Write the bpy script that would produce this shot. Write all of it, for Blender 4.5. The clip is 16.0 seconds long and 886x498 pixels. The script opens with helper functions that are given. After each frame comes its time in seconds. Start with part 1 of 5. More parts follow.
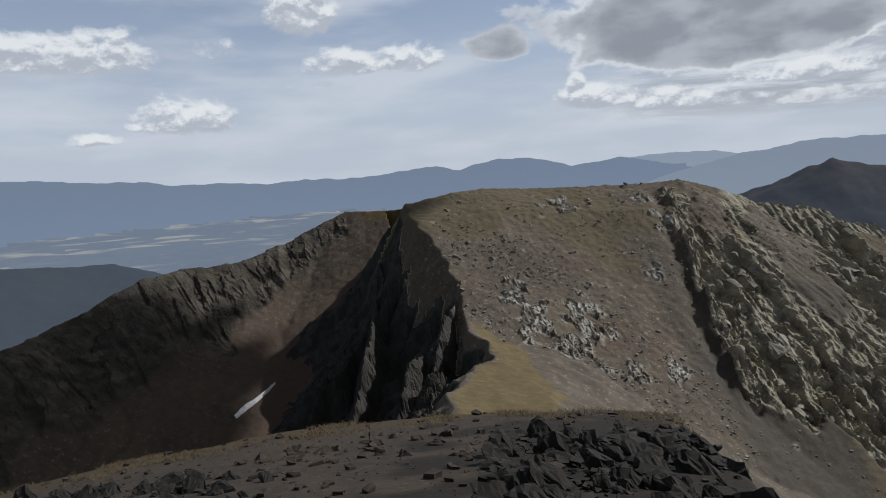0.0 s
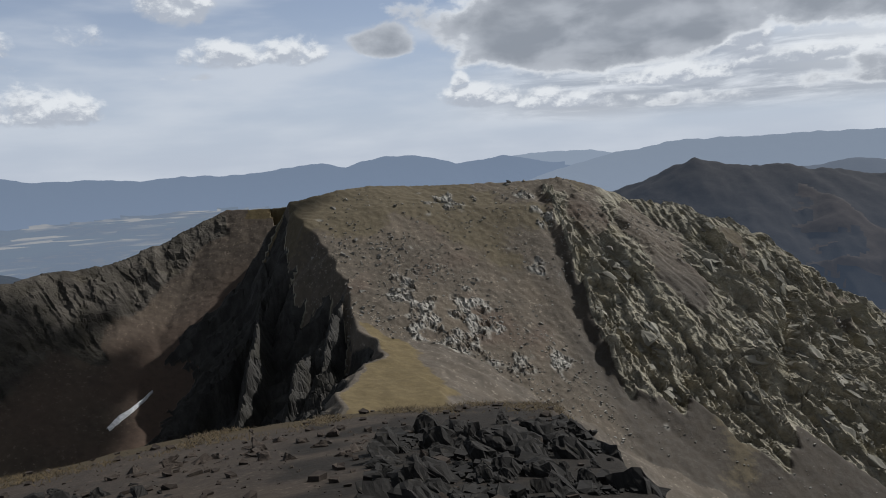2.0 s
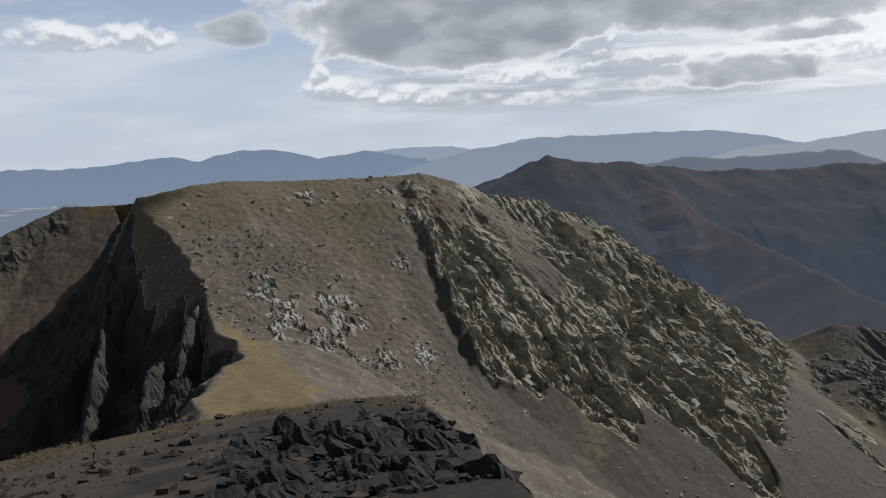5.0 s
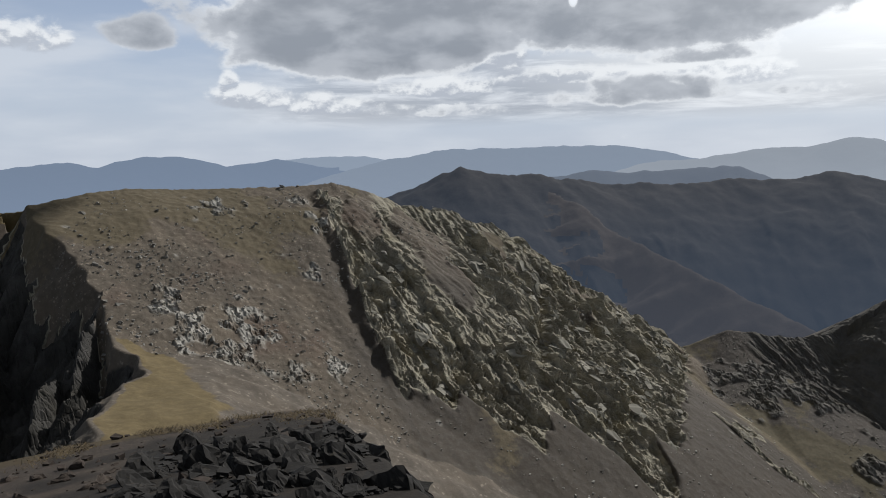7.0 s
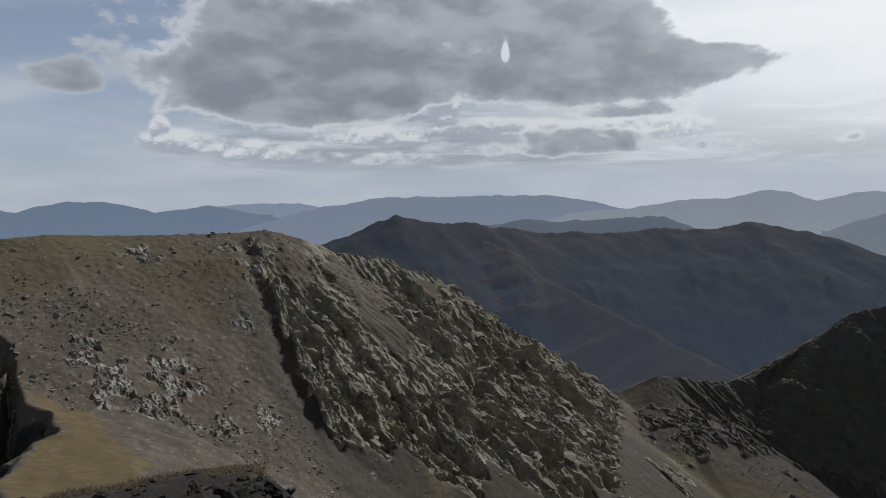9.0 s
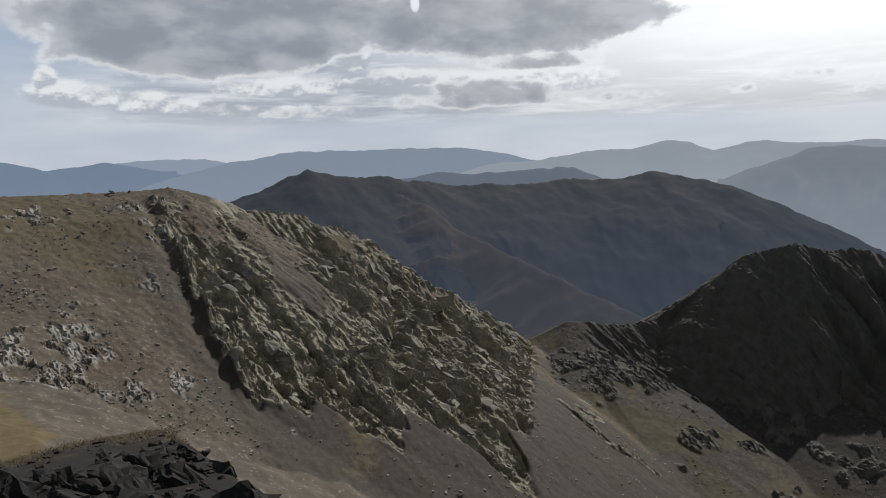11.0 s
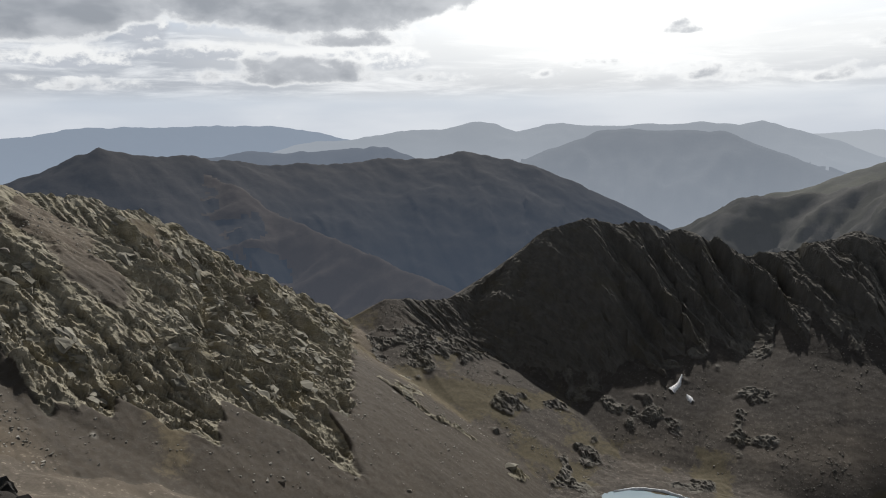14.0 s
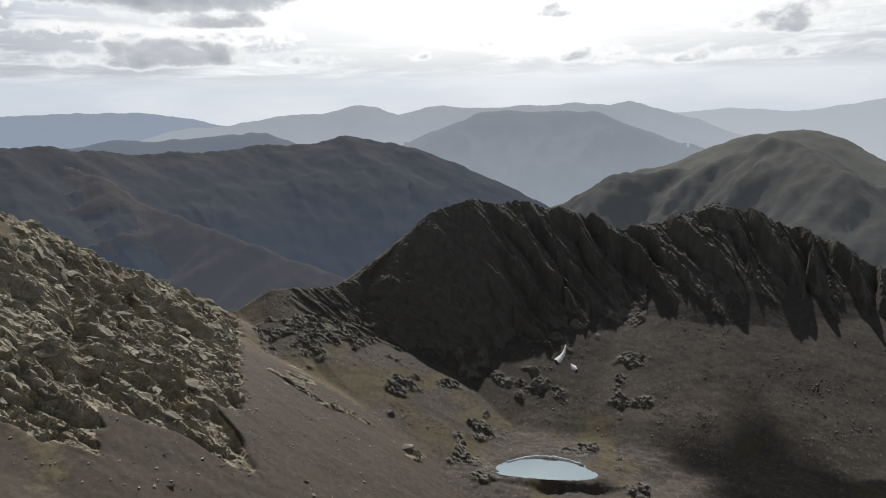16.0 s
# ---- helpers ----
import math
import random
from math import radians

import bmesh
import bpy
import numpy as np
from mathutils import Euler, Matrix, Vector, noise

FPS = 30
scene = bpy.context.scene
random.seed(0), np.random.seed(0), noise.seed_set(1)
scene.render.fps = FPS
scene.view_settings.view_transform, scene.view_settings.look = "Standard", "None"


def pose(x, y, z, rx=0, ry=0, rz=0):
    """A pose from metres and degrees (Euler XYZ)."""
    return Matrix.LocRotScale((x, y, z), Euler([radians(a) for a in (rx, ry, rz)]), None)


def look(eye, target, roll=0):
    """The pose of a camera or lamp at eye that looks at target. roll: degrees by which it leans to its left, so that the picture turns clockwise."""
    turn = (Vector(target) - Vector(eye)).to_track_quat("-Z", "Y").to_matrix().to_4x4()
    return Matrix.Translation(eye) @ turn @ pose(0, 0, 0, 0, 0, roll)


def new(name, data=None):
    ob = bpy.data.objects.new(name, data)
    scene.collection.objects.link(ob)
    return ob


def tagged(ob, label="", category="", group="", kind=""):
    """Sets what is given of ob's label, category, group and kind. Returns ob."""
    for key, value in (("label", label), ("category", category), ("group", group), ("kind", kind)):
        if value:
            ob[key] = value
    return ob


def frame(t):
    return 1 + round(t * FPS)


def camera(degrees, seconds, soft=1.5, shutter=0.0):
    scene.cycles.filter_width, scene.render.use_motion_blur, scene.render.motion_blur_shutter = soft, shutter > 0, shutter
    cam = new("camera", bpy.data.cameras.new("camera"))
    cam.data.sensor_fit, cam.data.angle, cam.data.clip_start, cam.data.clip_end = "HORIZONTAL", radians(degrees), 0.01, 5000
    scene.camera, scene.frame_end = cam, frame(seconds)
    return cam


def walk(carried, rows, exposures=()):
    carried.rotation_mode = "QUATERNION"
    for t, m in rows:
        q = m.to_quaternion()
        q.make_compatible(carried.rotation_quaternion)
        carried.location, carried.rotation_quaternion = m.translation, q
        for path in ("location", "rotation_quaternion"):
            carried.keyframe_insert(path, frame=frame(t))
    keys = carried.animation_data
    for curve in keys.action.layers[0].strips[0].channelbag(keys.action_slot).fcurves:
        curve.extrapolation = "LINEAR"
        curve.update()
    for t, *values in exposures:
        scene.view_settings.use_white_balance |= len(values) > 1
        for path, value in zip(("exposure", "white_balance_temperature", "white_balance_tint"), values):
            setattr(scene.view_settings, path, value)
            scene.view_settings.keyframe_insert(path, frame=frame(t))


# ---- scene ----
cam = camera(65.7, 16.0, 1.0)
# seconds, heading, pitch, roll of the camera, turning on an arm about the body
ROWS = [
    (0.0, -0.46, -7.10, 3.66),
    (0.5, -3.58, -7.52, 3.70),
    (1.0, -6.05, -7.43, 3.49),
    (1.5, -8.16, -7.77, 3.63),
    (2.0, -9.86, -7.88, 3.28),
    (2.5, -11.74, -8.07, 3.40),
    (3.0, -13.80, -8.09, 3.34),
    (3.5, -15.94, -8.06, 2.96),
    (4.0, -17.20, -8.41, 2.85),
    (4.5, -19.38, -8.69, 2.64),
    (5.0, -21.25, -8.82, 2.53),
    (5.2, -22.07, -8.97, 2.40),
    (7.3, -29.08, -7.71, 1.23),
    (7.5, -29.41, -7.05, 1.13),
    (8.0, -30.51, -6.20, 1.12),
    (8.5, -32.29, -5.20, 1.08),
    (9.0, -33.72, -4.31, 0.87),
    (11.3, -42.29, -8.80, 1.56),
    (11.5, -43.30, -8.86, 1.58),
    (12.0, -46.14, -9.39, 1.31),
    (12.5, -48.69, -9.42, 1.06),
    (13.0, -50.94, -9.95, 0.93),
    (13.5, -53.55, -10.15, 0.59),
    (14.0, -56.21, -10.30, 0.72),
    (14.5, -59.04, -10.36, 0.81),
    (15.0, -61.30, -10.77, 0.57),
    (15.5, -63.18, -11.45, 1.29),
    (16.0, -65.91, -11.82, 1.46),
]
ARM = 0.45
walk(cam, [(t, pose(-ARM * math.sin(radians(yaw)), ARM * math.cos(radians(yaw)), 0, 90 + pitch, roll, yaw)) for t, yaw, pitch, roll in ROWS],
     [(0, -0.1, 6200, 10), (3, -0.05, 6200, 10), (5, 0.03, 6250, 10), (7.5, -0.02, 6250, 10), (8.2, -0.2, 6200, 10), (9, -0.4, 6150, 10), (10.2, -0.25, 6250, 10), (11.4, -0.04, 6350, 10), (13, 0.05, 6450, 10), (16, 0.22, 6500, 10)])


# ---- node helpers ----
class Net:
    """A short way to write node trees."""

    def __init__(self, tree):
        self.tree = tree
        tree.nodes.clear()

    def node(self, kind, props=None, **sockets):
        n = self.tree.nodes.new(kind)
        for key, value in (props or {}).items():
            setattr(n, key, value)
        for key, value in sockets.items():
            self.put(n.inputs[int(key[1:]) if key[0] == "i" and key[1:].isdigit() else key.replace("_", " ")], value)
        return n

    def put(self, socket, value):
        if isinstance(value, bpy.types.NodeSocket):
            self.tree.links.new(value, socket)
        elif isinstance(value, bpy.types.Node):
            self.tree.links.new(value.outputs[0], socket)
        else:
            socket.default_value = value

    def math(self, op, a, b=0.0, c=0.0):
        return self.node("ShaderNodeMath", {"operation": op}, i0=a, i1=b, i2=c).outputs[0]

    def vec(self, op, a, b=(0, 0, 0)):
        n = self.node("ShaderNodeVectorMath", {"operation": op}, i0=a, i1=b)
        return n.outputs["Value"] if op in ("DOT_PRODUCT", "LENGTH", "DISTANCE") else n.outputs[0]

    def scaled(self, a, size):
        return self.vec("MULTIPLY", a, (size, size, size) if isinstance(size, (int, float)) else size)

    def noise(self, vector, scale, detail=4.0, rough=0.55, distort=0.0, dims="3D"):
        return self.node("ShaderNodeTexNoise", {"noise_dimensions": dims}, Vector=vector, Scale=scale, Detail=detail, Roughness=rough, Distortion=distort).outputs["Fac"]

    def cells(self, vector, scale, feature="F1", what="Distance"):
        return self.node("ShaderNodeTexVoronoi", {"feature": feature}, Vector=vector, Scale=scale).outputs[what]

    def ramp(self, x, a, b, lo=0.0, hi=1.0):
        return self.node("ShaderNodeMapRange", {"interpolation_type": "SMOOTHSTEP"}, i0=x, i1=a, i2=b, i3=lo, i4=hi).outputs[0]

    def mix(self, fac, a, b, blend="MIX"):
        n = self.node("ShaderNodeMix", {"data_type": "RGBA", "blend_type": blend})
        self.put(n.inputs[0], fac)
        for k, v in ((6, a), (7, b)):
            self.put(n.inputs[k], (*v, 1.0) if isinstance(v, tuple) and len(v) == 3 else v)
        return n.outputs[2]

    def attr(self, name):
        return self.node("ShaderNodeAttribute", {"attribute_name": name}).outputs["Fac"]


# ---- world, sun ----
SUN_BEARING, SUN_HEIGHT = 71.0, 43.0
world = bpy.data.worlds.new("sky")
scene.world = world
world.use_nodes = True
w = Net(world.node_tree)
ray = w.node("ShaderNodeTexCoord").outputs["Generated"]
blue = w.node("ShaderNodeTexSky", {"sky_type": "NISHITA", "sun_disc": False, "sun_elevation": radians(SUN_HEIGHT), "sun_rotation": radians(SUN_BEARING), "altitude": 2800.0, "dust_density": 2.0}).outputs[0]
sep = w.node("ShaderNodeSeparateXYZ", i0=ray)
up = w.math("MAXIMUM", sep.outputs[2], 0.0)
toward = (math.sin(radians(SUN_BEARING)) * math.cos(radians(SUN_HEIGHT)), math.cos(radians(SUN_BEARING)) * math.cos(radians(SUN_HEIGHT)), math.sin(radians(SUN_HEIGHT)))
glow = w.math("MAXIMUM", w.vec("DOT_PRODUCT", ray, toward), 0.0)
bearing = w.math("MULTIPLY", w.math("ARCTAN2", sep.outputs[0], sep.outputs[1]), 57.2958)
height = w.math("MULTIPLY", w.math("ARCSINE", sep.outputs[2]), 57.2958)
# clouds: bearing and height of the middle, half width and half height, all in degrees; weight
PUFFS = [(-27.9, 9.0, 6.4, 1.8, 1.15), (-19.8, 4.5, 3.8, 1.6, 1.05), (-10.2, 12.2, 2.8, 2.4, 1.1), (-26.2, 3.2, 2.2, 0.6, 0.8), (-7.2, 8.2, 3.4, 1.3, 0.9), (-1.8, 8.3, 3.0, 1.3, 0.95), (-17.0, 9.6, 2.2, 1.1, 0.62),
         (11.6, 5.8, 0.8, 0.7, 0.85), (10.6, 9.6, 1.4, 2.4, 0.7), (13.4, 4.3, 3.6, 1.2, 1.0), (19.5, 3.7, 5.0, 1.1, 0.85), (28.0, 4.9, 5.0, 1.1, 0.95), (33.4, 7.1, 2.0, 1.6, 1.05), (37.5, 5.5, 7.5, 1.0, 0.92),
         (49.0, 5.0, 6.0, 1.3, 0.85), (27.0, 3.3, 6.0, 0.8, 0.66)]
DECKS = [(5.4, 8.9, 2.5, 1.4, 1.3), (-9.8, 6.9, 2.2, 0.5, 0.66), (22.5, 9.5, 11.0, 5.3, 2.0), (47.0, 10.4, 12.5, 5.0, 1.75), (35.0, 12.0, 23.0, 5.0, 1.4), (43.3, 3.9, 7.5, 1.3, 1.05), (48.8, 6.7, 5.0, 1.0, 1.0), (29.5, 3.1, 5.0, 0.7, 0.62), (60.5, 7.9, 0.9, 0.7, 0.66),
         (74.7, 6.9, 1.9, 0.75, 0.78), (79.0, 3.5, 9.0, 1.1, 0.72), (58.6, 3.7, 7.0, 0.6, 0.66), (68.8, 4.5, 2.5, 0.5, 0.68), (93.7, 5.3, 6.0, 1.5, 0.95), (88.0, 3.2, 9.0, 0.9, 0.75), (-27.9, 7.6, 5.6, 0.7, 0.7)]
HOLES = [(39.0, 11.4, 0.34, 0.9, 1.0), (58.0, 13.0, 7.5, 3.2, 1.5), (33.3, 6.2, 1.6, 1.0, 0.9)]


def swirl(lift):
    """Broad and curly noise over the sky, looked at by so many degrees higher."""
    lifted = w.math("ADD", height, lift)
    at = w.node("ShaderNodeCombineXYZ", i0=w.math("MULTIPLY", bearing, 0.24), i1=w.math("MULTIPLY", lifted, 0.36), i2=0.0).outputs[0]
    return lifted, w.math("SUBTRACT", w.noise(at, 0.8, 2.5, 0.5, 0.3), 0.5), w.math("SUBTRACT", w.noise(at, 2.6, 7.0, 0.62, 0.2), 0.5)


def heaps(group, lifted, soft, base=1.6):
    """How thick these clouds are, each with a flatter base than top."""
    total = 0.0
    for b, h, wide, tall, weight in group:
        dx = w.math("DIVIDE", w.math("SUBTRACT", bearing, b), wide)
        dy = w.math("DIVIDE", w.math("SUBTRACT", lifted, h), tall)
        dy = w.math("MULTIPLY", dy, w.ramp(dy, -0.6, 0.3, base, 0.85))
        q = w.math("ADD", w.math("MULTIPLY", dx, dx), w.math("MULTIPLY", dy, dy))
        total = w.math("MAXIMUM", total, w.math("MULTIPLY", w.math("EXPONENT", w.math("MULTIPLY", w.math("MULTIPLY", q, q), -soft)), weight))
    return total


lifted, broad, curl = swirl(0.0)
lifted_up, broad_up, curl_up = swirl(0.55)
puff = w.math("SUBTRACT", w.math("ADD", heaps(PUFFS, lifted, 0.6), w.math("ADD", w.math("MULTIPLY", broad, 1.3), w.math("MULTIPLY", curl, 1.3))), 0.55)
puff_up = w.math("SUBTRACT", w.math("ADD", heaps(PUFFS, lifted_up, 0.6), w.math("ADD", w.math("MULTIPLY", broad_up, 1.3), w.math("MULTIPLY", curl_up, 1.3))), 0.55)
deck = w.math("SUBTRACT", w.math("SUBTRACT", heaps(DECKS, lifted, 0.6), heaps(HOLES, lifted, 0.8)), 0.55)
deck = w.math("ADD", deck, w.math("ADD", w.math("MULTIPLY", broad, 1.9), w.math("MULTIPLY", curl, 0.95)))
# white heaps: bright above, grey below
tops = w.ramp(w.math("SUBTRACT", puff, puff_up), -0.12, 0.3)
heap = w.mix(tops, (0.47, 0.5, 0.55), (0.83, 0.84, 0.84))
# grey decks: white where thin, dark where thick, with paler folds
roll = w.noise(w.node("ShaderNodeCombineXYZ", i0=w.math("MULTIPLY", bearing, 0.17), i1=w.math("MULTIPLY", height, 0.4), i2=5.0).outputs[0], 1.0, 4.5, 0.5, 0.2)
fold = w.math("MULTIPLY", w.ramp(deck, 0.2, 1.15, 0.25, 1.0), w.ramp(roll, 0.33, 0.6, 0.35, 1.0))
body = w.mix(fold, (0.54, 0.56, 0.59), (0.285, 0.307, 0.34))
rimmed = w.ramp(w.math("SUBTRACT", bearing, w.math("MULTIPLY", broad, 2.0)), 8.0, 12.0, 0.18, 1.0)
lit = w.mix(w.math("MULTIPLY", w.ramp(deck, 0.55, 0.1, 0.0, 0.95), rimmed), body, (0.86, 0.87, 0.87))
lit = w.mix(w.math("MULTIPLY", w.ramp(glow, 0.7, 0.93), w.ramp(deck, 0.5, 0.1, 0.12, 0.9)), lit, (1.4, 1.4, 1.36))
heap = w.mix(w.ramp(glow, 0.7, 0.89, 0.0, 0.8), heap, (1.4, 1.4, 1.36))
over = w.ramp(deck, -0.12, 0.36)
cover = w.math("MAXIMUM", w.ramp(puff, -0.14, 0.4), over)
lit = w.mix(over, heap, lit)
# dark cover added overhead, out of view, to cut skylight on the land
high = w.ramp(up, 0.26, 0.42)
lit = w.mix(w.math("MULTIPLY", high, w.ramp(glow, 0.93, 0.99, 1.0, 0.0)), lit, (0.10, 0.11, 0.125))
cover = w.math("MAXIMUM", cover, high)
air = w.mix(w.ramp(up, 0.0, 0.24, 0.95, 0.42), w.scaled(blue, 0.085), (0.515, 0.56, 0.635))
thin = w.noise(w.node("ShaderNodeCombineXYZ", i0=w.math("MULTIPLY", bearing, 0.05), i1=w.math("MULTIPLY", height, 0.22), i2=3.0).outputs[0], 1.0, 5.0, 0.5)
air = w.mix(w.ramp(thin, 0.4, 0.65, 0.0, 0.7), air, (0.66, 0.69, 0.73))
# bands of thin cloud low over the eastern ranges
band = w.noise(w.node("ShaderNodeCombineXYZ", i0=w.math("MULTIPLY", bearing, 0.1), i1=w.math("MULTIPLY", height, 0.75), i2=7.0).outputs[0], 1.0, 6.0, 0.6, 0.4)
low = w.math("MULTIPLY", w.ramp(bearing, 8.0, 24.0), w.math("MULTIPLY", w.ramp(height, 1.6, 3.2), w.ramp(height, 9.0, 6.0)))
air = w.mix(w.math("MULTIPLY", low, 0.75), air, w.mix(w.ramp(band, 0.43, 0.66), (0.39, 0.41, 0.445), (0.8, 0.81, 0.82)))
air = w.mix(w.math("MULTIPLY", w.ramp(glow, 0.62, 0.86, 0.0, 0.97), w.math("MULTIPLY", w.ramp(up, 0.015, 0.12, 0.22, 1.0), w.ramp(thin, 0.3, 0.6, 0.8, 1.0))), air, (1.15, 1.15, 1.12))
full = w.mix(w.math("MULTIPLY", cover, 0.95), air, lit)
w.node("ShaderNodeOutputWorld", Surface=w.node("ShaderNodeBackground", Color=full, Strength=1.0).outputs[0])

sun = new("sun", bpy.data.lights.new("sun", "SUN"))
sun.data.energy, sun.data.angle, sun.data.color = 4.3, radians(0.6), (1.0, 0.958, 0.9)
sun.matrix_world = look(Vector(toward) * 900, (0, 0, 0))


# ---- materials ----
def material(name):
    m = bpy.data.materials.new(name)
    m.use_nodes = True
    return m, Net(m.node_tree)


def mountain(name, scree=(0.15, 0.135, 0.115), stone=(0.21, 0.195, 0.165), turf=(0.13, 0.10, 0.045), rust=(0.15, 0.10, 0.075), size=1.0, haze=None, amount=0.0, low_glow=0.0, fields=False, strata=(0.9, 0.9, 1.4), blotch=0.5):
    """Scree, jointed rock, dry turf and rusty soil by the masks of the land; far forms get haze painted in as blue
    emission.
    """
    m, n = material(name)
    scree, stone, turf, rust = (tuple(0.8 * v for v in colour) for colour in (scree, stone, turf, rust))
    place = n.node("ShaderNodeTexCoord").outputs["Object"]
    p = n.scaled(place, 1.0 / size)
    coarse, fine, tiny = n.noise(p, 0.035, 5.0), n.noise(p, 0.4, 6.0, 0.65), n.noise(p, 2.2, 3.0, 0.6)
    gravel = n.cells(p, 1.3, "F1", "Color")
    pebble = n.node("ShaderNodeSeparateXYZ", i0=gravel).outputs[0]
    dark = tuple(c * 0.62 for c in scree)
    c = n.mix(n.ramp(fine, 0.3, 0.72), dark, scree)
    c = n.mix(n.ramp(coarse, 0.4, 0.65, 0.0, 0.5), c, tuple(v * k for v, k in zip(scree, (1.25, 1.2, 1.12))))
    streak = n.noise(n.scaled(p, (0.22, 0.03, 0.06)), 1.0, 4.0, 0.6)
    c = n.mix(n.ramp(streak, 0.42, 0.7, 0.0, 0.55), c, tuple(v * 0.6 for v in scree))
    c = n.mix(n.math("MULTIPLY", n.ramp(pebble, 0.86, 0.95), n.ramp(fine, 0.45, 0.6, 0.0, 0.1 if haze else 0.8)), c, tuple(v * 2.0 for v in scree))
    c = n.mix(n.math("MULTIPLY", n.attr("slaty"), 0.85), c, n.mix(n.ramp(fine, 0.3, 0.72), tuple(v * 0.42 for v in scree), (scree[0] * 0.52, scree[1] * 0.56, scree[2] * 0.64)))
    c = n.mix(n.math("MULTIPLY", n.attr("red"), n.ramp(fine, 0.25, 0.6, 0.4, 1.0)), c, rust)
    blade = n.mix(n.ramp(fine, 0.35, 0.7), tuple(v * 0.84 for v in turf), tuple(v * 1.14 for v in turf))
    c = n.mix(n.ramp(n.math("ADD", n.attr("grass"), n.math("MULTIPLY", n.math("SUBTRACT", fine, 0.5), 0.9)), 0.35, 0.65, 0.0, 0.92), c, blade)
    if fields:
        plot = n.cells(n.scaled(p, (0.5, 1.0, 0.0)), 0.16, "F1", "Color")
        tone = n.node("ShaderNodeSeparateXYZ", i0=plot)
        crop = n.mix(n.ramp(tone.outputs[0], 0.5, 0.75), (0.05, 0.065, 0.05), (0.6, 0.5, 0.33))
        c = n.mix(n.math("MULTIPLY", n.ramp(n.noise(n.scaled(p, (1.0, 1.0, 0.0)), 0.035, 3.0), 0.45, 0.58), 0.9), c, crop)
    layer = n.noise(n.scaled(p, strata), 0.16, 4.0, 0.55)
    bare = n.mix(n.ramp(layer, 0.34, 0.68), tuple(v * (0.62 if blotch else 0.84) for v in stone), tuple(v * (1.2 if blotch else 1.08) for v in stone))
    bare = n.mix(n.ramp(n.noise(p, 0.06, 4.0), 0.5, 0.7, 0.0, 0.5), bare, (stone[0] * 0.85, stone[1] * 0.8, stone[2] * 0.62))
    tint = n.node("ShaderNodeSeparateXYZ", i0=n.cells(n.vec("ADD", p, n.scaled(n.node("ShaderNodeTexNoise", Vector=p, Scale=0.3).outputs["Color"], 2.0)), 0.2, "F1", "Color")).outputs[0]
    bare = n.mix(n.ramp(tint, 0.15, 0.9, 0.45 * blotch, 0.0), bare, tuple(v * 0.4 for v in stone))
    bare = n.mix(n.ramp(tint, 0.75, 1.0, 0.0, 0.4 * blotch), bare, tuple(v * 1.5 for v in stone))
    bare = n.mix(n.ramp(n.noise(p, 0.11, 5.0, 0.6), 0.48, 0.62, 0.0, 0.55 * blotch), bare, (stone[0] * 0.42, stone[1] * 0.43, stone[2] * 0.36))
    c = n.mix(n.ramp(n.math("ADD", n.attr("rock"), n.math("MULTIPLY", n.math("SUBTRACT", fine, 0.5), 0.5)), 0.35, 0.6), c, bare)
    c = n.mix(n.math("MULTIPLY", n.attr("light"), n.ramp(layer, 0.38, 0.6)), c, (0.29, 0.277, 0.245))
    split = n.ramp(n.cells(n.scaled(n.vec("ADD", p, n.scaled(n.node("ShaderNodeTexNoise", Vector=p, Scale=0.25).outputs["Color"], 3.0)), strata), 0.42, "DISTANCE_TO_EDGE"), 0.0, 0.14)
    relief = n.math("ADD", n.math("MULTIPLY", fine, 1.0), n.math("MULTIPLY", tiny, 0.25))
    relief = n.math("ADD", relief, n.math("MULTIPLY", n.math("MULTIPLY", split, n.attr("rock")), 0.9))
    bump = n.node("ShaderNodeBump", Strength=0.3 if haze else 0.6, Distance=n.ramp(n.math("ADD", n.math("ADD", n.attr("grass"), n.attr("rock")), n.math("MULTIPLY", n.attr("slaty"), 0.8)), 0.2, 0.9, 0.5 * size, 0.34 * size), Height=relief).outputs[0]
    skin = n.node("ShaderNodeBsdfPrincipled", Base_Color=c, Roughness=0.92, Normal=bump)
    skin.inputs["Specular IOR Level"].default_value = 0.2
    out = skin.outputs[0]
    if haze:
        # emission painted in as distance haze, stronger towards low ground
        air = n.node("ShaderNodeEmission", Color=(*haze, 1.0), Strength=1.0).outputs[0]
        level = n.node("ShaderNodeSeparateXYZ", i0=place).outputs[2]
        out = n.node("ShaderNodeMixShader", i0=n.ramp(level, -330.0, 10.0, min(0.97, amount + low_glow), amount), i1=out, i2=air).outputs[0]
    n.node("ShaderNodeOutputMaterial", Surface=out)
    return m


M_LAND = mountain("scree_and_rock", scree=(0.143, 0.12, 0.093), stone=(0.315, 0.288, 0.222), turf=(0.122, 0.1, 0.063), rust=(0.10, 0.066, 0.05), blotch=0.4)
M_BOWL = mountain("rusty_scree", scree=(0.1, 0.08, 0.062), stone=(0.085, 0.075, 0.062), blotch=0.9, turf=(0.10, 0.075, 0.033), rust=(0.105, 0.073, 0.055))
M_DARK = mountain("dark_slate", blotch=0.0, strata=(1.3, 1.3, 0.5), stone=(0.114, 0.106, 0.093), scree=(0.1, 0.088, 0.076), turf=(0.1, 0.085, 0.053))
# stone colour lowered to deepen the cliff's shade
M_CLIFF = mountain("darkened_slate", strata=(1.3, 1.3, 0.35), stone=(0.062, 0.059, 0.054), scree=(0.14, 0.12, 0.097), turf=(0.152, 0.117, 0.058))
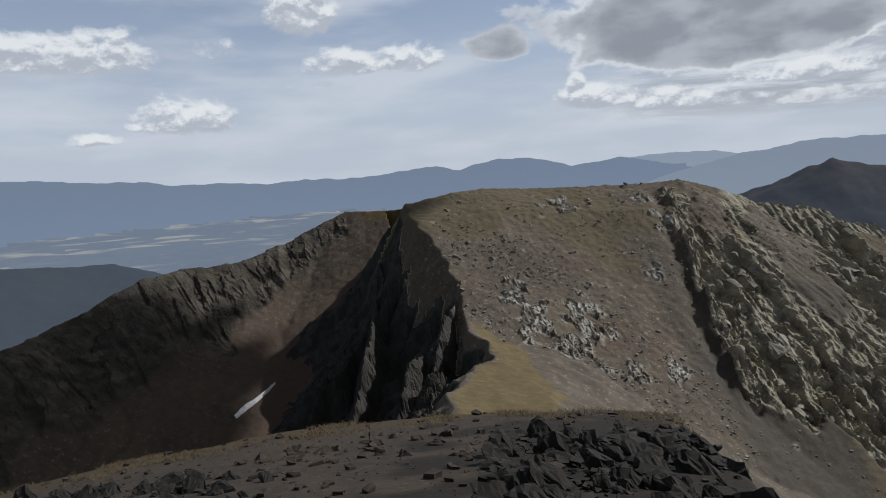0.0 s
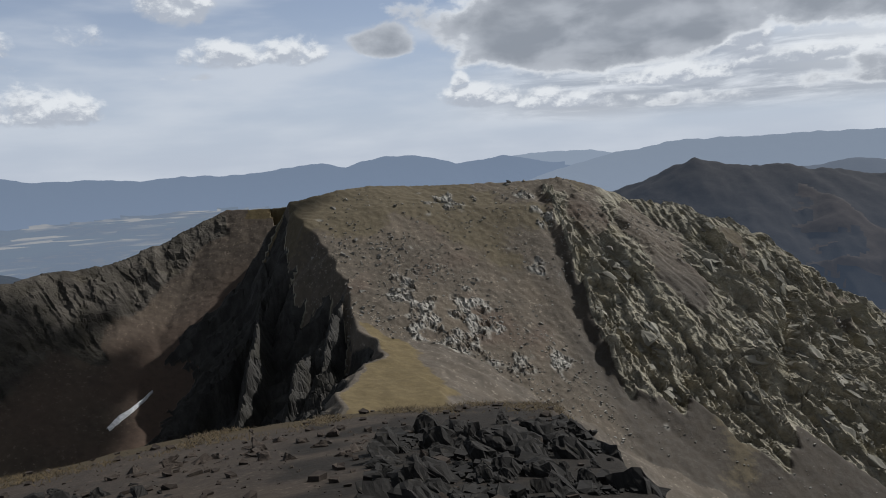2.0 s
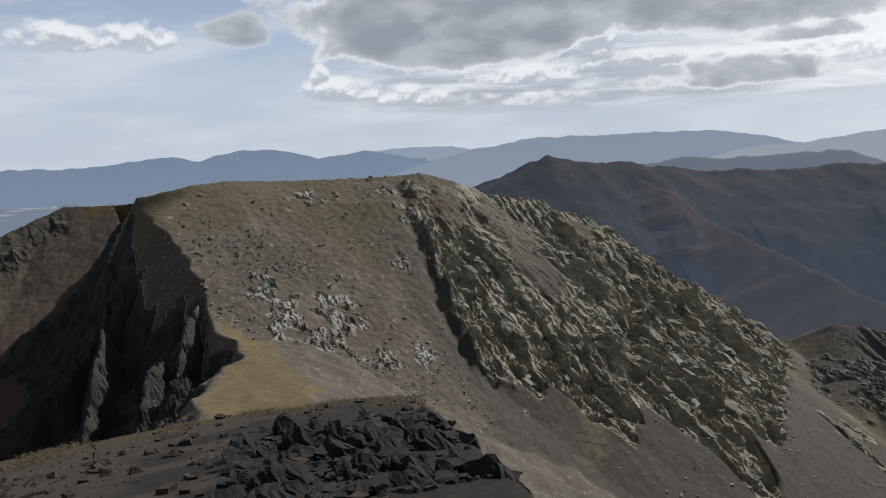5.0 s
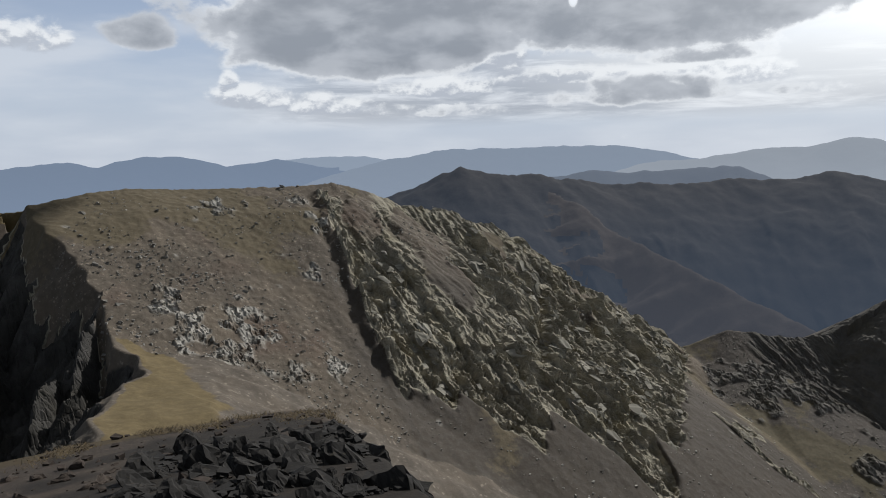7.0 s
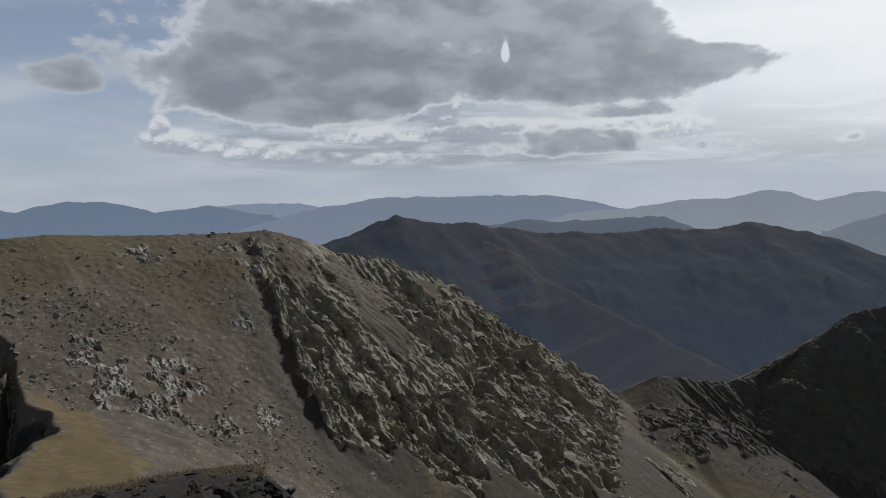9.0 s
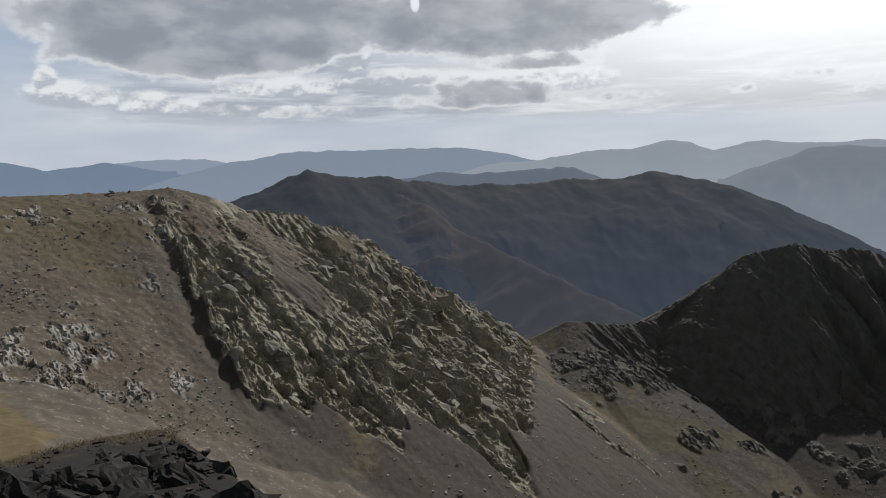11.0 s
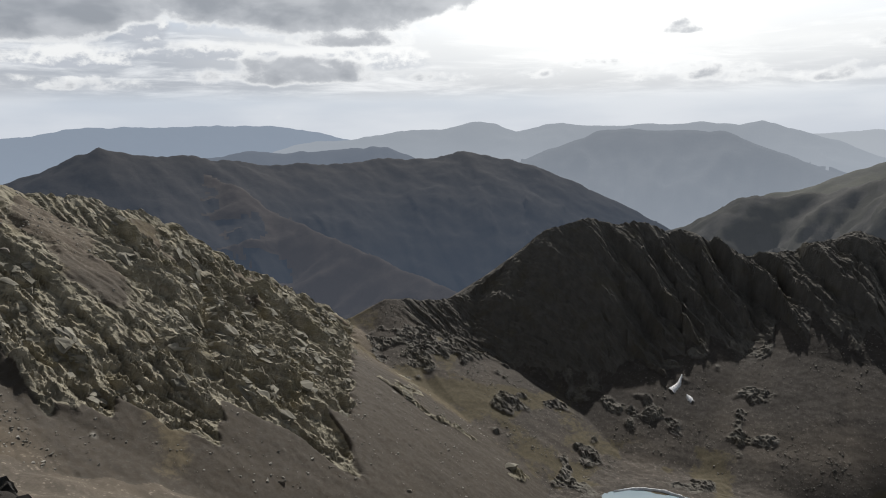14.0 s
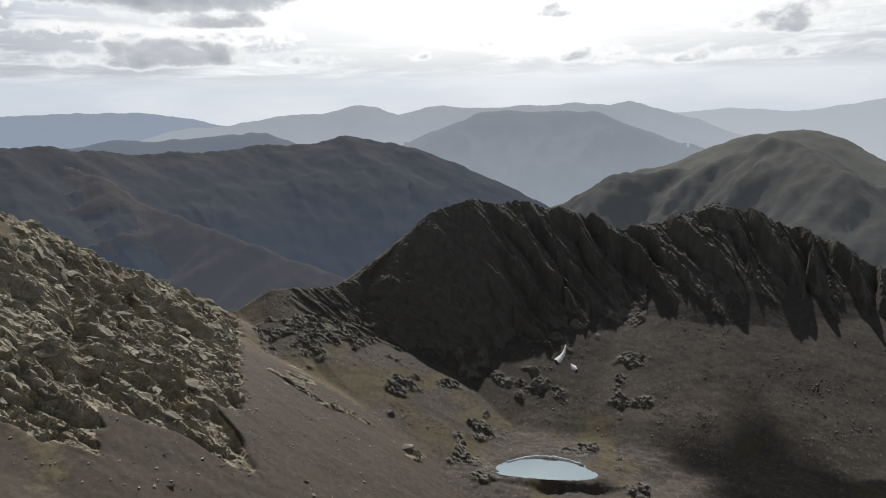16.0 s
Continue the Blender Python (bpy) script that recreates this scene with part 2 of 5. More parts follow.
M_SUMMIT = mountain("summit_gravel", scree=(0.059, 0.047, 0.037), turf=(0.062, 0.046, 0.022), rust=(0.017, 0.0145, 0.0115), size=0.06)
# cloud shadow over the range is painted here as dark scree and stone
M_MID = mountain("darkened_range", scree=(0.062, 0.053, 0.045), stone=(0.05, 0.05, 0.05), size=6, haze=(0.05, 0.064, 0.088), amount=0.38, low_glow=0.5)
M_SPUR = mountain("brown_spur", scree=(0.085, 0.068, 0.055), stone=(0.06, 0.055, 0.05), size=5, haze=(0.066, 0.072, 0.088), amount=0.4, low_glow=0.4)
# turf and scree darkened to carry a cloud's shadow on the front hill
M_HILL = mountain("east_hills", scree=(0.07, 0.066, 0.056), turf=(0.045, 0.042, 0.027), size=6, haze=(0.085, 0.095, 0.11), amount=0.3, low_glow=0.15)
M_PALE = mountain("east_range", scree=(0.075, 0.072, 0.055), turf=(0.06, 0.058, 0.034), size=6, haze=(0.15, 0.16, 0.165), amount=0.36, low_glow=0.1)
# farther land: mostly painted haze glow over dull scree
M_FAR = mountain("far_haze", scree=(0.05, 0.055, 0.06), size=14, haze=(0.37, 0.41, 0.465), amount=0.7, low_glow=0.25)
M_EAST = mountain("far_mass", scree=(0.05, 0.055, 0.06), size=12, haze=(0.265, 0.3, 0.35), amount=0.62, low_glow=0.25)
M_PALEST = mountain("palest_haze", scree=(0.05, 0.055, 0.06), size=14, haze=(0.42, 0.455, 0.5), amount=0.85, low_glow=0.1)
M_FAREST = mountain("farthest_haze", scree=(0.05, 0.06, 0.07), size=14, haze=(0.205, 0.26, 0.35), amount=0.85, low_glow=0.1)
M_BLUE = mountain("pale_range", scree=(0.05, 0.06, 0.07), size=14, haze=(0.26, 0.31, 0.385), amount=0.85, low_glow=0.1)
M_FADING = mountain("fading_range", scree=(0.05, 0.06, 0.07), size=14, haze=(0.30, 0.355, 0.435), amount=0.88, low_glow=0.1)
M_FRONT = mountain("front_range", scree=(0.05, 0.055, 0.06), size=10, haze=(0.165, 0.195, 0.245), amount=0.7, low_glow=0.1)
M_PLAIN = mountain("plain", scree=(0.06, 0.065, 0.055), size=14, haze=(0.215, 0.268, 0.352), amount=0.62, low_glow=0.1, fields=True)
M_WOODS = mountain("wooded_hill", scree=(0.03, 0.035, 0.03), turf=(0.03, 0.035, 0.025), size=8, haze=(0.1, 0.125, 0.17), amount=0.45, low_glow=0.1)


def stone(name, colour, size, lichen=(0.2, 0.19, 0.13), amount=0.25):
    """Bare stone with bedding, stains and a little lichen."""
    m, n = material(name)
    colour = tuple(0.8 * v for v in colour)
    place = n.node("ShaderNodeTexCoord").outputs["Object"]
    salt = n.node("ShaderNodeObjectInfo").outputs["Random"]
    p = n.vec("ADD", n.scaled(place, 1.0 / size), n.node("ShaderNodeCombineXYZ", i0=n.math("MULTIPLY", salt, 30.0), i1=salt, i2=0.0).outputs[0])
    bed = n.noise(n.scaled(p, (0.6, 0.6, 5.0)), 1.6, 6.0, 0.65)
    spot = n.noise(p, 3.2, 5.0, 0.6)
    c = n.mix(n.ramp(bed, 0.32, 0.7), tuple(v * 0.55 for v in colour), tuple(v * 1.3 for v in colour))
    c = n.mix(n.ramp(spot, 0.58, 0.68, 0.0, amount), c, lichen)
    c = n.mix(n.math("MULTIPLY", salt, 0.45), c, tuple(v * 0.5 for v in colour))
    bump = n.node("ShaderNodeBump", Strength=0.7, Distance=0.06 * size, Height=n.math("ADD", bed, n.math("MULTIPLY", spot, 0.5))).outputs[0]
    skin = n.node("ShaderNodeBsdfPrincipled", Base_Color=c, Roughness=0.85, Normal=bump)
    skin.inputs["Specular IOR Level"].default_value = 0.25
    n.node("ShaderNodeOutputMaterial", Surface=skin.outputs[0])
    return m


M_SLATE = stone("slate", (0.026, 0.024, 0.0215), 0.3, (0.07, 0.06, 0.042), 0.5)
M_RUSTY = stone("rusty_slate", (0.06, 0.046, 0.036), 0.3, (0.15, 0.13, 0.09), 0.3)
M_SLAB = stone("slab", (0.26, 0.245, 0.2), 5.0, (0.14, 0.125, 0.075), 0.6)
M_BOULDER = stone("boulder", (0.24, 0.225, 0.195), 2.0)
M_QUARTZ = stone("pale_boulder", (0.42, 0.4, 0.355), 2.0)
m_snow, n = material("old_snow")
drift = n.noise(n.node("ShaderNodeTexCoord").outputs["Object"], 0.8, 5.0)
skin = n.node("ShaderNodeBsdfPrincipled", Base_Color=n.mix(n.ramp(drift, 0.35, 0.7), (0.55, 0.56, 0.57), (0.82, 0.83, 0.85)), Roughness=0.6, Normal=n.node("ShaderNodeBump", Strength=0.5, Distance=0.4, Height=drift).outputs[0])
n.node("ShaderNodeOutputMaterial", Surface=skin.outputs[0])
M_GRASS, n = material("dry_grass")
salt = n.node("ShaderNodeNewGeometry").outputs["Random Per Island"]
skin = n.node("ShaderNodeBsdfPrincipled", Base_Color=n.mix(salt, (0.1, 0.07, 0.03), (0.035, 0.026, 0.013)), Roughness=0.9)
n.node("ShaderNodeOutputMaterial", Surface=skin.outputs[0])
# ridge lines: x, y, z of the crest; slope and width of its upper flank and slope of its lower one to the right; slope to the left
# the arete from the summit over the grass saddle to the shoulder
ARETE = [
    (0, 30, -13, 0.45, 10, 0.62, 0.7),
    (-1.4, 80, -40, 0.3, 10, 0.6, 0.9),
    (-3.4, 120, -55, 0.2, 16, 0.6, 0.9),
    (-1.1, 160, -61.1, 0.1, 26, 0.6, 0.84),
    (-1.5, 176, -60.3, 0.12, 28, 0.6, 0.86),
    (5.5, 197.9, -61.7, 0.15, 25, 0.58, 0.9),
    (16.1, 214.4, -62.5, 0.2, 20, 0.55, 0.96),
    (8.4, 239.9, -58.5, 0.4, 30, 0.5, 1.08),
    (6.3, 257.9, -53.9, 0.45, 40, 0.5, 1.18),
    (2.9, 280, -47.9, 0.45, 40, 0.5, 1.25),
    (-12.5, 311.7, -32.2, 0.45, 40, 0.5, 1.3),
    (-16.1, 329.6, -17.9, 0.4, 40, 0.5, 1.3),
]
# sunlit fins that stand out of its shaded wall, and the cleft beside the first of them
FINS = [
    [(7, 268, -46, 2.6, 9, 2.6, 2.6), (-2.9, 242, -60.5, 2.6, 9, 2.6, 2.2), (-6, 227, -72, 2.6, 9, 2.6, 2.2), (-8, 212, -86, 2.6, 9, 2.6, 2.2)],
    [(-26, 312, -49, 3, 9, 3, 2.4), (-29.8, 299, -56.5, 3, 9, 3, 2.4), (-32, 262, -69.6, 3, 9, 3, 2.4), (-36, 240, -88, 3, 9, 3, 2.4)],
    [(-9, 240, -66, 3, 9, 3, 2.6), (-14, 228, -66.5, 3, 9, 3, 2.6), (-17, 221, -75, 3, 9, 3, 2.6), (-20, 208, -92, 3, 9, 3, 2.6)],
]
CLEFT = [(9, 270, -45, 1, 9, 1, 1), (6, 250, -55, 1, 9, 1, 1), (2.5, 226, -70, 1, 9, 1, 1), (-1, 208, -85, 1, 9, 1, 1)]
# the crest of the main mountain down to the col
CREST = [
    (-16.1, 329.6, -17.9, 0.35, 30, 0.5, 0.5),
    (20.8, 349.4, -13.4, 0.3, 30, 0.55, 0.5),
    (50.4, 354.4, -15.6, 0.3, 30, 0.58, 0.5),
    (76.5, 353.8, -16.4, 0.35, 30, 0.6, 0.5),
    (104.6, 350.7, -16, 0.4, 30, 0.62, 0.5),
    (121.7, 349.4, -15.5, 0.55, 60, 0.63, 0.6),
    (152.1, 348.2, -25.2, 0.74, 115, 0.6, 0.6),
    (168.8, 346, -31, 0.78, 125, 0.6, 0.7),
    (183.3, 341.9, -31.2, 0.8, 130, 0.58, 0.7),
    (219.5, 336.8, -47.2, 0.8, 130, 0.57, 0.7),
    (266.1, 327.5, -81.3, 0.78, 80, 0.56, 0.7),
    (304.5, 317.6, -104.8, 0.75, 50, 0.55, 0.7),
    (341.3, 308.4, -130.2, 0.45, 30, 0.42, 0.6),
]
# the ridge that closes the shaded bowl
WESTRIDGE = [
    (-207.8, 120, -68.8, 0.6, 60, 0.6, 0.6),
    (-198, 198, -69.8, 0.7, 50, 0.6, 0.6),
    (-172, 257.9, -61.4, 0.75, 50, 0.6, 0.6),
    (-165.5, 285.5, -58.2, 0.75, 50, 0.6, 0.6),
    (-142.4, 319.7, -45.5, 0.8, 45, 0.6, 0.6),
    (-127.3, 336.8, -42.9, 0.8, 45, 0.6, 0.6),
    (-106.9, 354.2, -44.1, 0.8, 40, 0.6, 0.6),
    (-78.7, 376.9, -35, 0.85, 45, 0.62, 0.6),
    (-54.3, 391.3, -23.5, 0.8, 45, 0.62, 0.5),
    (-24.8, 384.2, -24.2, 0.8, 45, 0.65, 0.5),
    (6.5, 374.9, -21, 0.8, 40, 0.7, 0.5),
]
# the dark peaks beyond the tarn
DARKRIDGE = [
    (341.3, 308.4, -130.2, 0.36, 40, 0.33, 0.5),
    (365.8, 295.1, -119.8, 0.6, 25, 0.33, 0.6),
    (395.6, 271.9, -124.1, 0.75, 30, 0.36, 0.6),
    (423.1, 247.2, -121.3, 0.85, 50, 0.42, 0.6),
    (443.1, 231.6, -94.5, 0.95, 80, 0.48, 0.7),
    (462.2, 215.5, -77.1, 1, 95, 0.5, 0.8),
    (478.5, 190.4, -68.7, 1.05, 95, 0.5, 0.8),
    (487.4, 175.5, -74.6, 1.05, 90, 0.5, 0.8),
    (494, 162.4, -71.2, 1.05, 85, 0.5, 0.8),
    (505.9, 140.3, -78.5, 0.85, 85, 0.5, 0.8),
    (514, 120.6, -81.7, 0.78, 85, 0.5, 0.8),
    (522.7, 87.5, -95.4, 0.74, 75, 0.5, 0.8),
    (525.7, 67.3, -91.5, 0.74, 75, 0.5, 0.8),
    (529.6, 21.3, -72.6, 0.78, 85, 0.5, 0.8),
    (530, -0.9, -79.2, 0.76, 80, 0.5, 0.8),
    (528.4, -41.6, -93.5, 0.7, 60, 0.48, 0.8),
    (518.2, -83.9, -113.5, 0.8, 50, 0.48, 0.8),
    (453.2, -211.3, -134, 0.8, 50, 0.48, 0.8),
]
# the sharp peak and the long range behind it, coloured as under cloud shadow
MIDRANGE = [
    (208.8, 1485.4, -237.6, 0.5, 200, 0.5, 0.5),
    (506.2, 1390.7, -134.7, 0.5, 200, 0.5, 0.5),
    (603.6, 1318.4, -86.1, 0.5, 200, 0.5, 0.5),
    (651.5, 1284.2, -62.9, 0.55, 200, 0.5, 0.5),
    (710.7, 1240.9, -32.5, 0.6, 200, 0.5, 0.5),
    (775.8, 1213.1, -47.8, 0.6, 200, 0.5, 0.5),
    (824.9, 1204.7, -56.1, 0.55, 200, 0.5, 0.5),
    (886.6, 1185.1, -59.4, 0.5, 200, 0.5, 0.5),
    (1028.5, 1146.2, -80.7, 0.45, 250, 0.5, 0.5),
    (1274.5, 1032.1, -83.1, 0.45, 250, 0.5, 0.5),
    (1440.1, 903.4, -65.3, 0.45, 250, 0.5, 0.5),
    (1524.3, 796.9, -90.1, 0.5, 250, 0.5, 0.5),
    (1578.5, 683.1, -138.4, 0.5, 250, 0.5, 0.5),
    (1617.7, 522.5, -226.8, 0.5, 250, 0.5, 0.5),
    (1674.2, 295.2, -330.4, 0.5, 250, 0.5, 0.5),
]
# a spur of the range that runs down behind the col
MIDSPUR = [
    (784.3, 1207.7, -65.4, 0.5, 200, 0.5, 0.6),
    (850.6, 1149.5, -90, 0.5, 200, 0.5, 0.6),
    (872.2, 1069.4, -108.6, 0.5, 200, 0.5, 0.6),
    (869.9, 966.1, -155, 0.55, 200, 0.5, 0.6),
    (866, 816.1, -188.5, 0.6, 200, 0.5, 0.6),
    (851.9, 680, -219.8, 0.6, 200, 0.5, 0.6),
    (838.7, 544.6, -243.8, 0.6, 200, 0.5, 0.6),
    (846.5, 431.3, -290.4, 0.6, 200, 0.5, 0.6),
]
# the dark front hill to the east
EASTHILL = [
    (1065.2, 346.1, -207.6, 0.6, 200, 0.5, 0.5),
    (1094.3, 238.6, -146.3, 0.6, 200, 0.5, 0.5),
    (1097.9, 221.4, -132.8, 0.6, 200, 0.5, 0.5),
    (1105.6, 179.1, -108.4, 0.6, 200, 0.5, 0.5),
    (1110.4, 146.2, -108.4, 0.6, 200, 0.5, 0.5),
    (1106.6, 87.1, -101.2, 0.6, 200, 0.5, 0.5),
    (1079.5, 32, -78.6, 0.6, 200, 0.5, 0.5),
    (1060, 3.7, -69.1, 0.6, 200, 0.5, 0.5),
    (1049.8, -18.3, -59.3, 0.6, 200, 0.5, 0.5),
    (1039.4, -34.5, -58, 0.6, 200, 0.5, 0.5),
    (1018.7, -51.6, -59.7, 0.6, 200, 0.5, 0.5),
    (957.2, -73.7, -74.7, 0.6, 200, 0.5, 0.5),
    (915.6, -89.8, -87.6, 0.6, 200, 0.5, 0.5),
    (863.3, -107.5, -109.9, 0.6, 200, 0.5, 0.5),
    (830.6, -125.6, -128.5, 0.6, 200, 0.5, 0.5),
    (785.3, -152.6, -155.5, 0.6, 200, 0.5, 0.5),
]
# a greener hill behind it
EASTRANGE = [
    (1455.4, 362.9, -210.8, 0.45, 200, 0.5, 0.5),
    (1483.9, 219.1, -144.4, 0.45, 200, 0.5, 0.5),
    (1488.5, 185.4, -139.4, 0.45, 200, 0.5, 0.5),
    (1496.7, 99.4, -106.7, 0.45, 200, 0.5, 0.5),
    (1498.9, 57.6, -93.3, 0.45, 200, 0.5, 0.5),
    (1500, -5.2, -68.1, 0.45, 200, 0.5, 0.5),
    (1499.3, -44.5, -59.7, 0.45, 200, 0.5, 0.5),
    (1497.7, -83.7, -57.9, 0.45, 200, 0.5, 0.5),
    (1495.8, -112.5, -65.5, 0.45, 200, 0.5, 0.5),
    (1491.5, -159.4, -89.6, 0.45, 200, 0.5, 0.5),
    (1463.7, -218.8, -123.5, 0.45, 200, 0.5, 0.5),
    (1400.6, -375.3, -126.9, 0.45, 200, 0.5, 0.5),
    (1314.1, -612.8, -126.9, 0.45, 200, 0.5, 0.5),
]
# hazy ranges towards the sun
FARSOUTH = [
    (1960.5, 2336.4, -170.5, 0.32, 300, 0.3, 0.4),
    (2072.3, 2237.9, -115, 0.32, 300, 0.3, 0.4),
    (2095.6, 2216.1, -100.6, 0.32, 300, 0.3, 0.4),
    (2134, 2179.1, -73.5, 0.32, 300, 0.3, 0.4),
    (2212.4, 2099.5, -63.4, 0.32, 300, 0.3, 0.4),
    (2287.8, 2017, -58, 0.32, 300, 0.3, 0.4),
    (2363.6, 1927.7, -40.5, 0.32, 300, 0.3, 0.4),
    (2464.4, 1797, -12.2, 0.32, 300, 0.3, 0.4),
    (2531.5, 1701.1, -15.4, 0.32, 300, 0.3, 0.4),
    (2583.7, 1620.8, -1.6, 0.32, 300, 0.3, 0.4),
    (2608.9, 1580, 11.7, 0.32, 300, 0.3, 0.4),
    (2641.4, 1525, 8, 0.32, 300, 0.3, 0.4),
    (2693, 1431.9, -26.1, 0.32, 300, 0.3, 0.4),
    (2739, 1341.8, -9.6, 0.32, 300, 0.3, 0.4),
    (2784.1, 1245.4, 6.9, 0.32, 300, 0.3, 0.4),
    (2809.6, 1186.8, -2.1, 0.32, 300, 0.3, 0.4),
    (2847.4, 1093, -16.5, 0.32, 300, 0.3, 0.4),
    (2887.3, 982.9, -14.9, 0.32, 300, 0.3, 0.4),
    (2913.6, 901.9, -2.7, 0.32, 300, 0.3, 0.4),
    (2921.4, 876.4, -10.1, 0.32, 300, 0.3, 0.4),
    (2956.8, 748.2, -4.3, 0.32, 300, 0.3, 0.4),
    (2987.7, 613.3, -0.5, 0.32, 300, 0.3, 0.4),
    (2997, 566.3, -13.8, 0.32, 300, 0.3, 0.4),
    (3010.8, 487.6, 2.7, 0.32, 300, 0.3, 0.4),
    (3019.6, 429.7, -14.9, 0.32, 300, 0.3, 0.4),
    (3028.5, 361.1, -46.3, 0.32, 300, 0.3, 0.4),
    (3041.8, 223.4, -122.5, 0.32, 300, 0.3, 0.4),
]
# a nearer hazy mass with a deep valley on its side
FAREAST = [
    (2121.8, 1225, -235.9, 0.42, 400, 0.4, 0.4),
    (2202, 1074, -128.4, 0.42, 400, 0.4, 0.4),
    (2232.9, 1008.2, -93.7, 0.42, 400, 0.4, 0.4),
    (2271.6, 917.8, -43.2, 0.42, 400, 0.4, 0.4),
    (2285.7, 882, -24.8, 0.42, 400, 0.4, 0.4),
    (2319.3, 789.6, -19.7, 0.42, 400, 0.4, 0.4),
    (2355.1, 675.3, -26.1, 0.42, 400, 0.4, 0.4),
    (2396.5, 509.4, -28.7, 0.42, 400, 0.4, 0.4),
    (2407.4, 454.9, -62, 0.42, 400, 0.4, 0.4),
    (2417.8, 395.9, -137, 0.42, 400, 0.4, 0.4),
    (2431.7, 298.6, -188.5, 0.42, 400, 0.4, 0.4),
    (2448.5, 85.5, -214.3, 0.42, 400, 0.4, 0.4),
]
# the palest ridge in the south-east
FARPALE = [
    (3476.9, 1265.5, -77.5, 0.3, 300, 0.3, 0.4),
    (3643.8, 642.5, -58.1, 0.3, 300, 0.3, 0.4),
    (3683, 354.6, -64.6, 0.3, 300, 0.3, 0.4),
    (3697.7, 129.1, -45.2, 0.3, 300, 0.3, 0.4),
    (3697, -148.5, -64.6, 0.3, 300, 0.3, 0.4),
    (3663.1, -521.3, -12.9, 0.3, 300, 0.3, 0.4),
    (3430.6, -1386, -32.3, 0.3, 300, 0.3, 0.4),
]
# the pale range beyond the sharp peak
FARMIDDLE = [
    (1269.7, 3687.5, -149.8, 0.25, 300, 0.3, 0.4),
    (1454.7, 3618.6, -85.8, 0.25, 300, 0.3, 0.4),
    (1573.8, 3568.3, -41.5, 0.25, 300, 0.3, 0.4),
    (1740.2, 3490.2, -29.3, 0.25, 300, 0.3, 0.4),
    (1788.7, 3465.6, -5.4, 0.25, 300, 0.3, 0.4),
    (1854.9, 3430.6, 6.1, 0.25, 300, 0.3, 0.4),
    (1979.4, 3360.4, 3.4, 0.25, 300, 0.3, 0.4),
    (2209, 3214.1, 4.1, 0.25, 300, 0.3, 0.4),
    (2411.8, 3064.8, 8.8, 0.25, 300, 0.3, 0.4),
    (2649.8, 2861.5, 2, 0.25, 300, 0.3, 0.4),
    (2800.7, 2714.1, -32.7, 0.25, 300, 0.3, 0.4),
    (2861.5, 2649.8, -55.1, 0.25, 300, 0.3, 0.4),
    (2956.7, 2543.2, -102.1, 0.25, 300, 0.3, 0.4),
    (3155.2, 2292.4, -204.4, 0.25, 300, 0.3, 0.4),
]
# the blue range beyond the plain
FARWEST = [
    (-3897.1, 2250, 55, 0.3, 500, 0.3, 0.4),
    (-2403.9, 3804.1, 55.8, 0.3, 500, 0.3, 0.4),
    (-2266.3, 3887.7, 51.1, 0.3, 500, 0.3, 0.4),
    (-2043, 4009.5, 21.2, 0.3, 500, 0.3, 0.4),
    (-1772.7, 4136.1, 7.1, 0.3, 500, 0.3, 0.4),
    (-1627.3, 4195.5, -24.3, 0.3, 500, 0.3, 0.4),
    (-1315.7, 4303.4, -33.8, 0.3, 500, 0.3, 0.4),
    (-1088.6, 4366.3, -53.4, 0.3, 500, 0.3, 0.4),
    (-850.9, 4418.8, -41.6, 0.3, 500, 0.3, 0.4),
    (-641.8, 4454, -52.6, 0.3, 500, 0.3, 0.4),
    (-462.6, 4476.2, -49.5, 0.3, 500, 0.3, 0.4),
    (-274.7, 4491.6, -33, 0.3, 500, 0.3, 0.4),
    (-109.9, 4498.7, -18.1, 0.3, 500, 0.3, 0.4),
    (-15.7, 4500, -10.2, 0.3, 500, 0.3, 0.4),
    (149.2, 4497.5, -51.1, 0.3, 500, 0.3, 0.4),
    (266.9, 4492.1, -11.8, 0.3, 500, 0.3, 0.4),
    (384.4, 4483.6, 8.6, 0.3, 500, 0.3, 0.4),
    (556.2, 4465.5, 9.4, 0.3, 500, 0.3, 0.4),
    (688.4, 4447, -14.9, 0.3, 500, 0.3, 0.4),
    (835.5, 4421.8, -62.8, 0.3, 500, 0.3, 0.4),
    (1012.3, 4384.7, -47.1, 0.3, 500, 0.3, 0.4),
    (1157.1, 4348.7, -25.9, 0.3, 500, 0.3, 0.4),
    (1308.2, 4305.7, -57.3, 0.3, 500, 0.3, 0.4),
    (1502.1, 4241.9, -102.1, 0.3, 500, 0.3, 0.4),
    (1901.8, 4078.4, -172.9, 0.3, 500, 0.3, 0.4),
]
# the low dark hill at the edge of the plain
WESTHILL = [
    (-1299, 750, -144.4, 0.3, 200, 0.3, 0.35),
    (-964.2, 1149.1, -131.2, 0.3, 200, 0.3, 0.35),
    (-817, 1258, -139.2, 0.3, 200, 0.3, 0.35),
    (-646.5, 1331.3, -155.6, 0.3, 200, 0.3, 0.35),
    (-566.6, 1334.7, -183.2, 0.3, 200, 0.3, 0.35),
    (-432.6, 1331.5, -246.9, 0.3, 200, 0.3, 0.35),
]
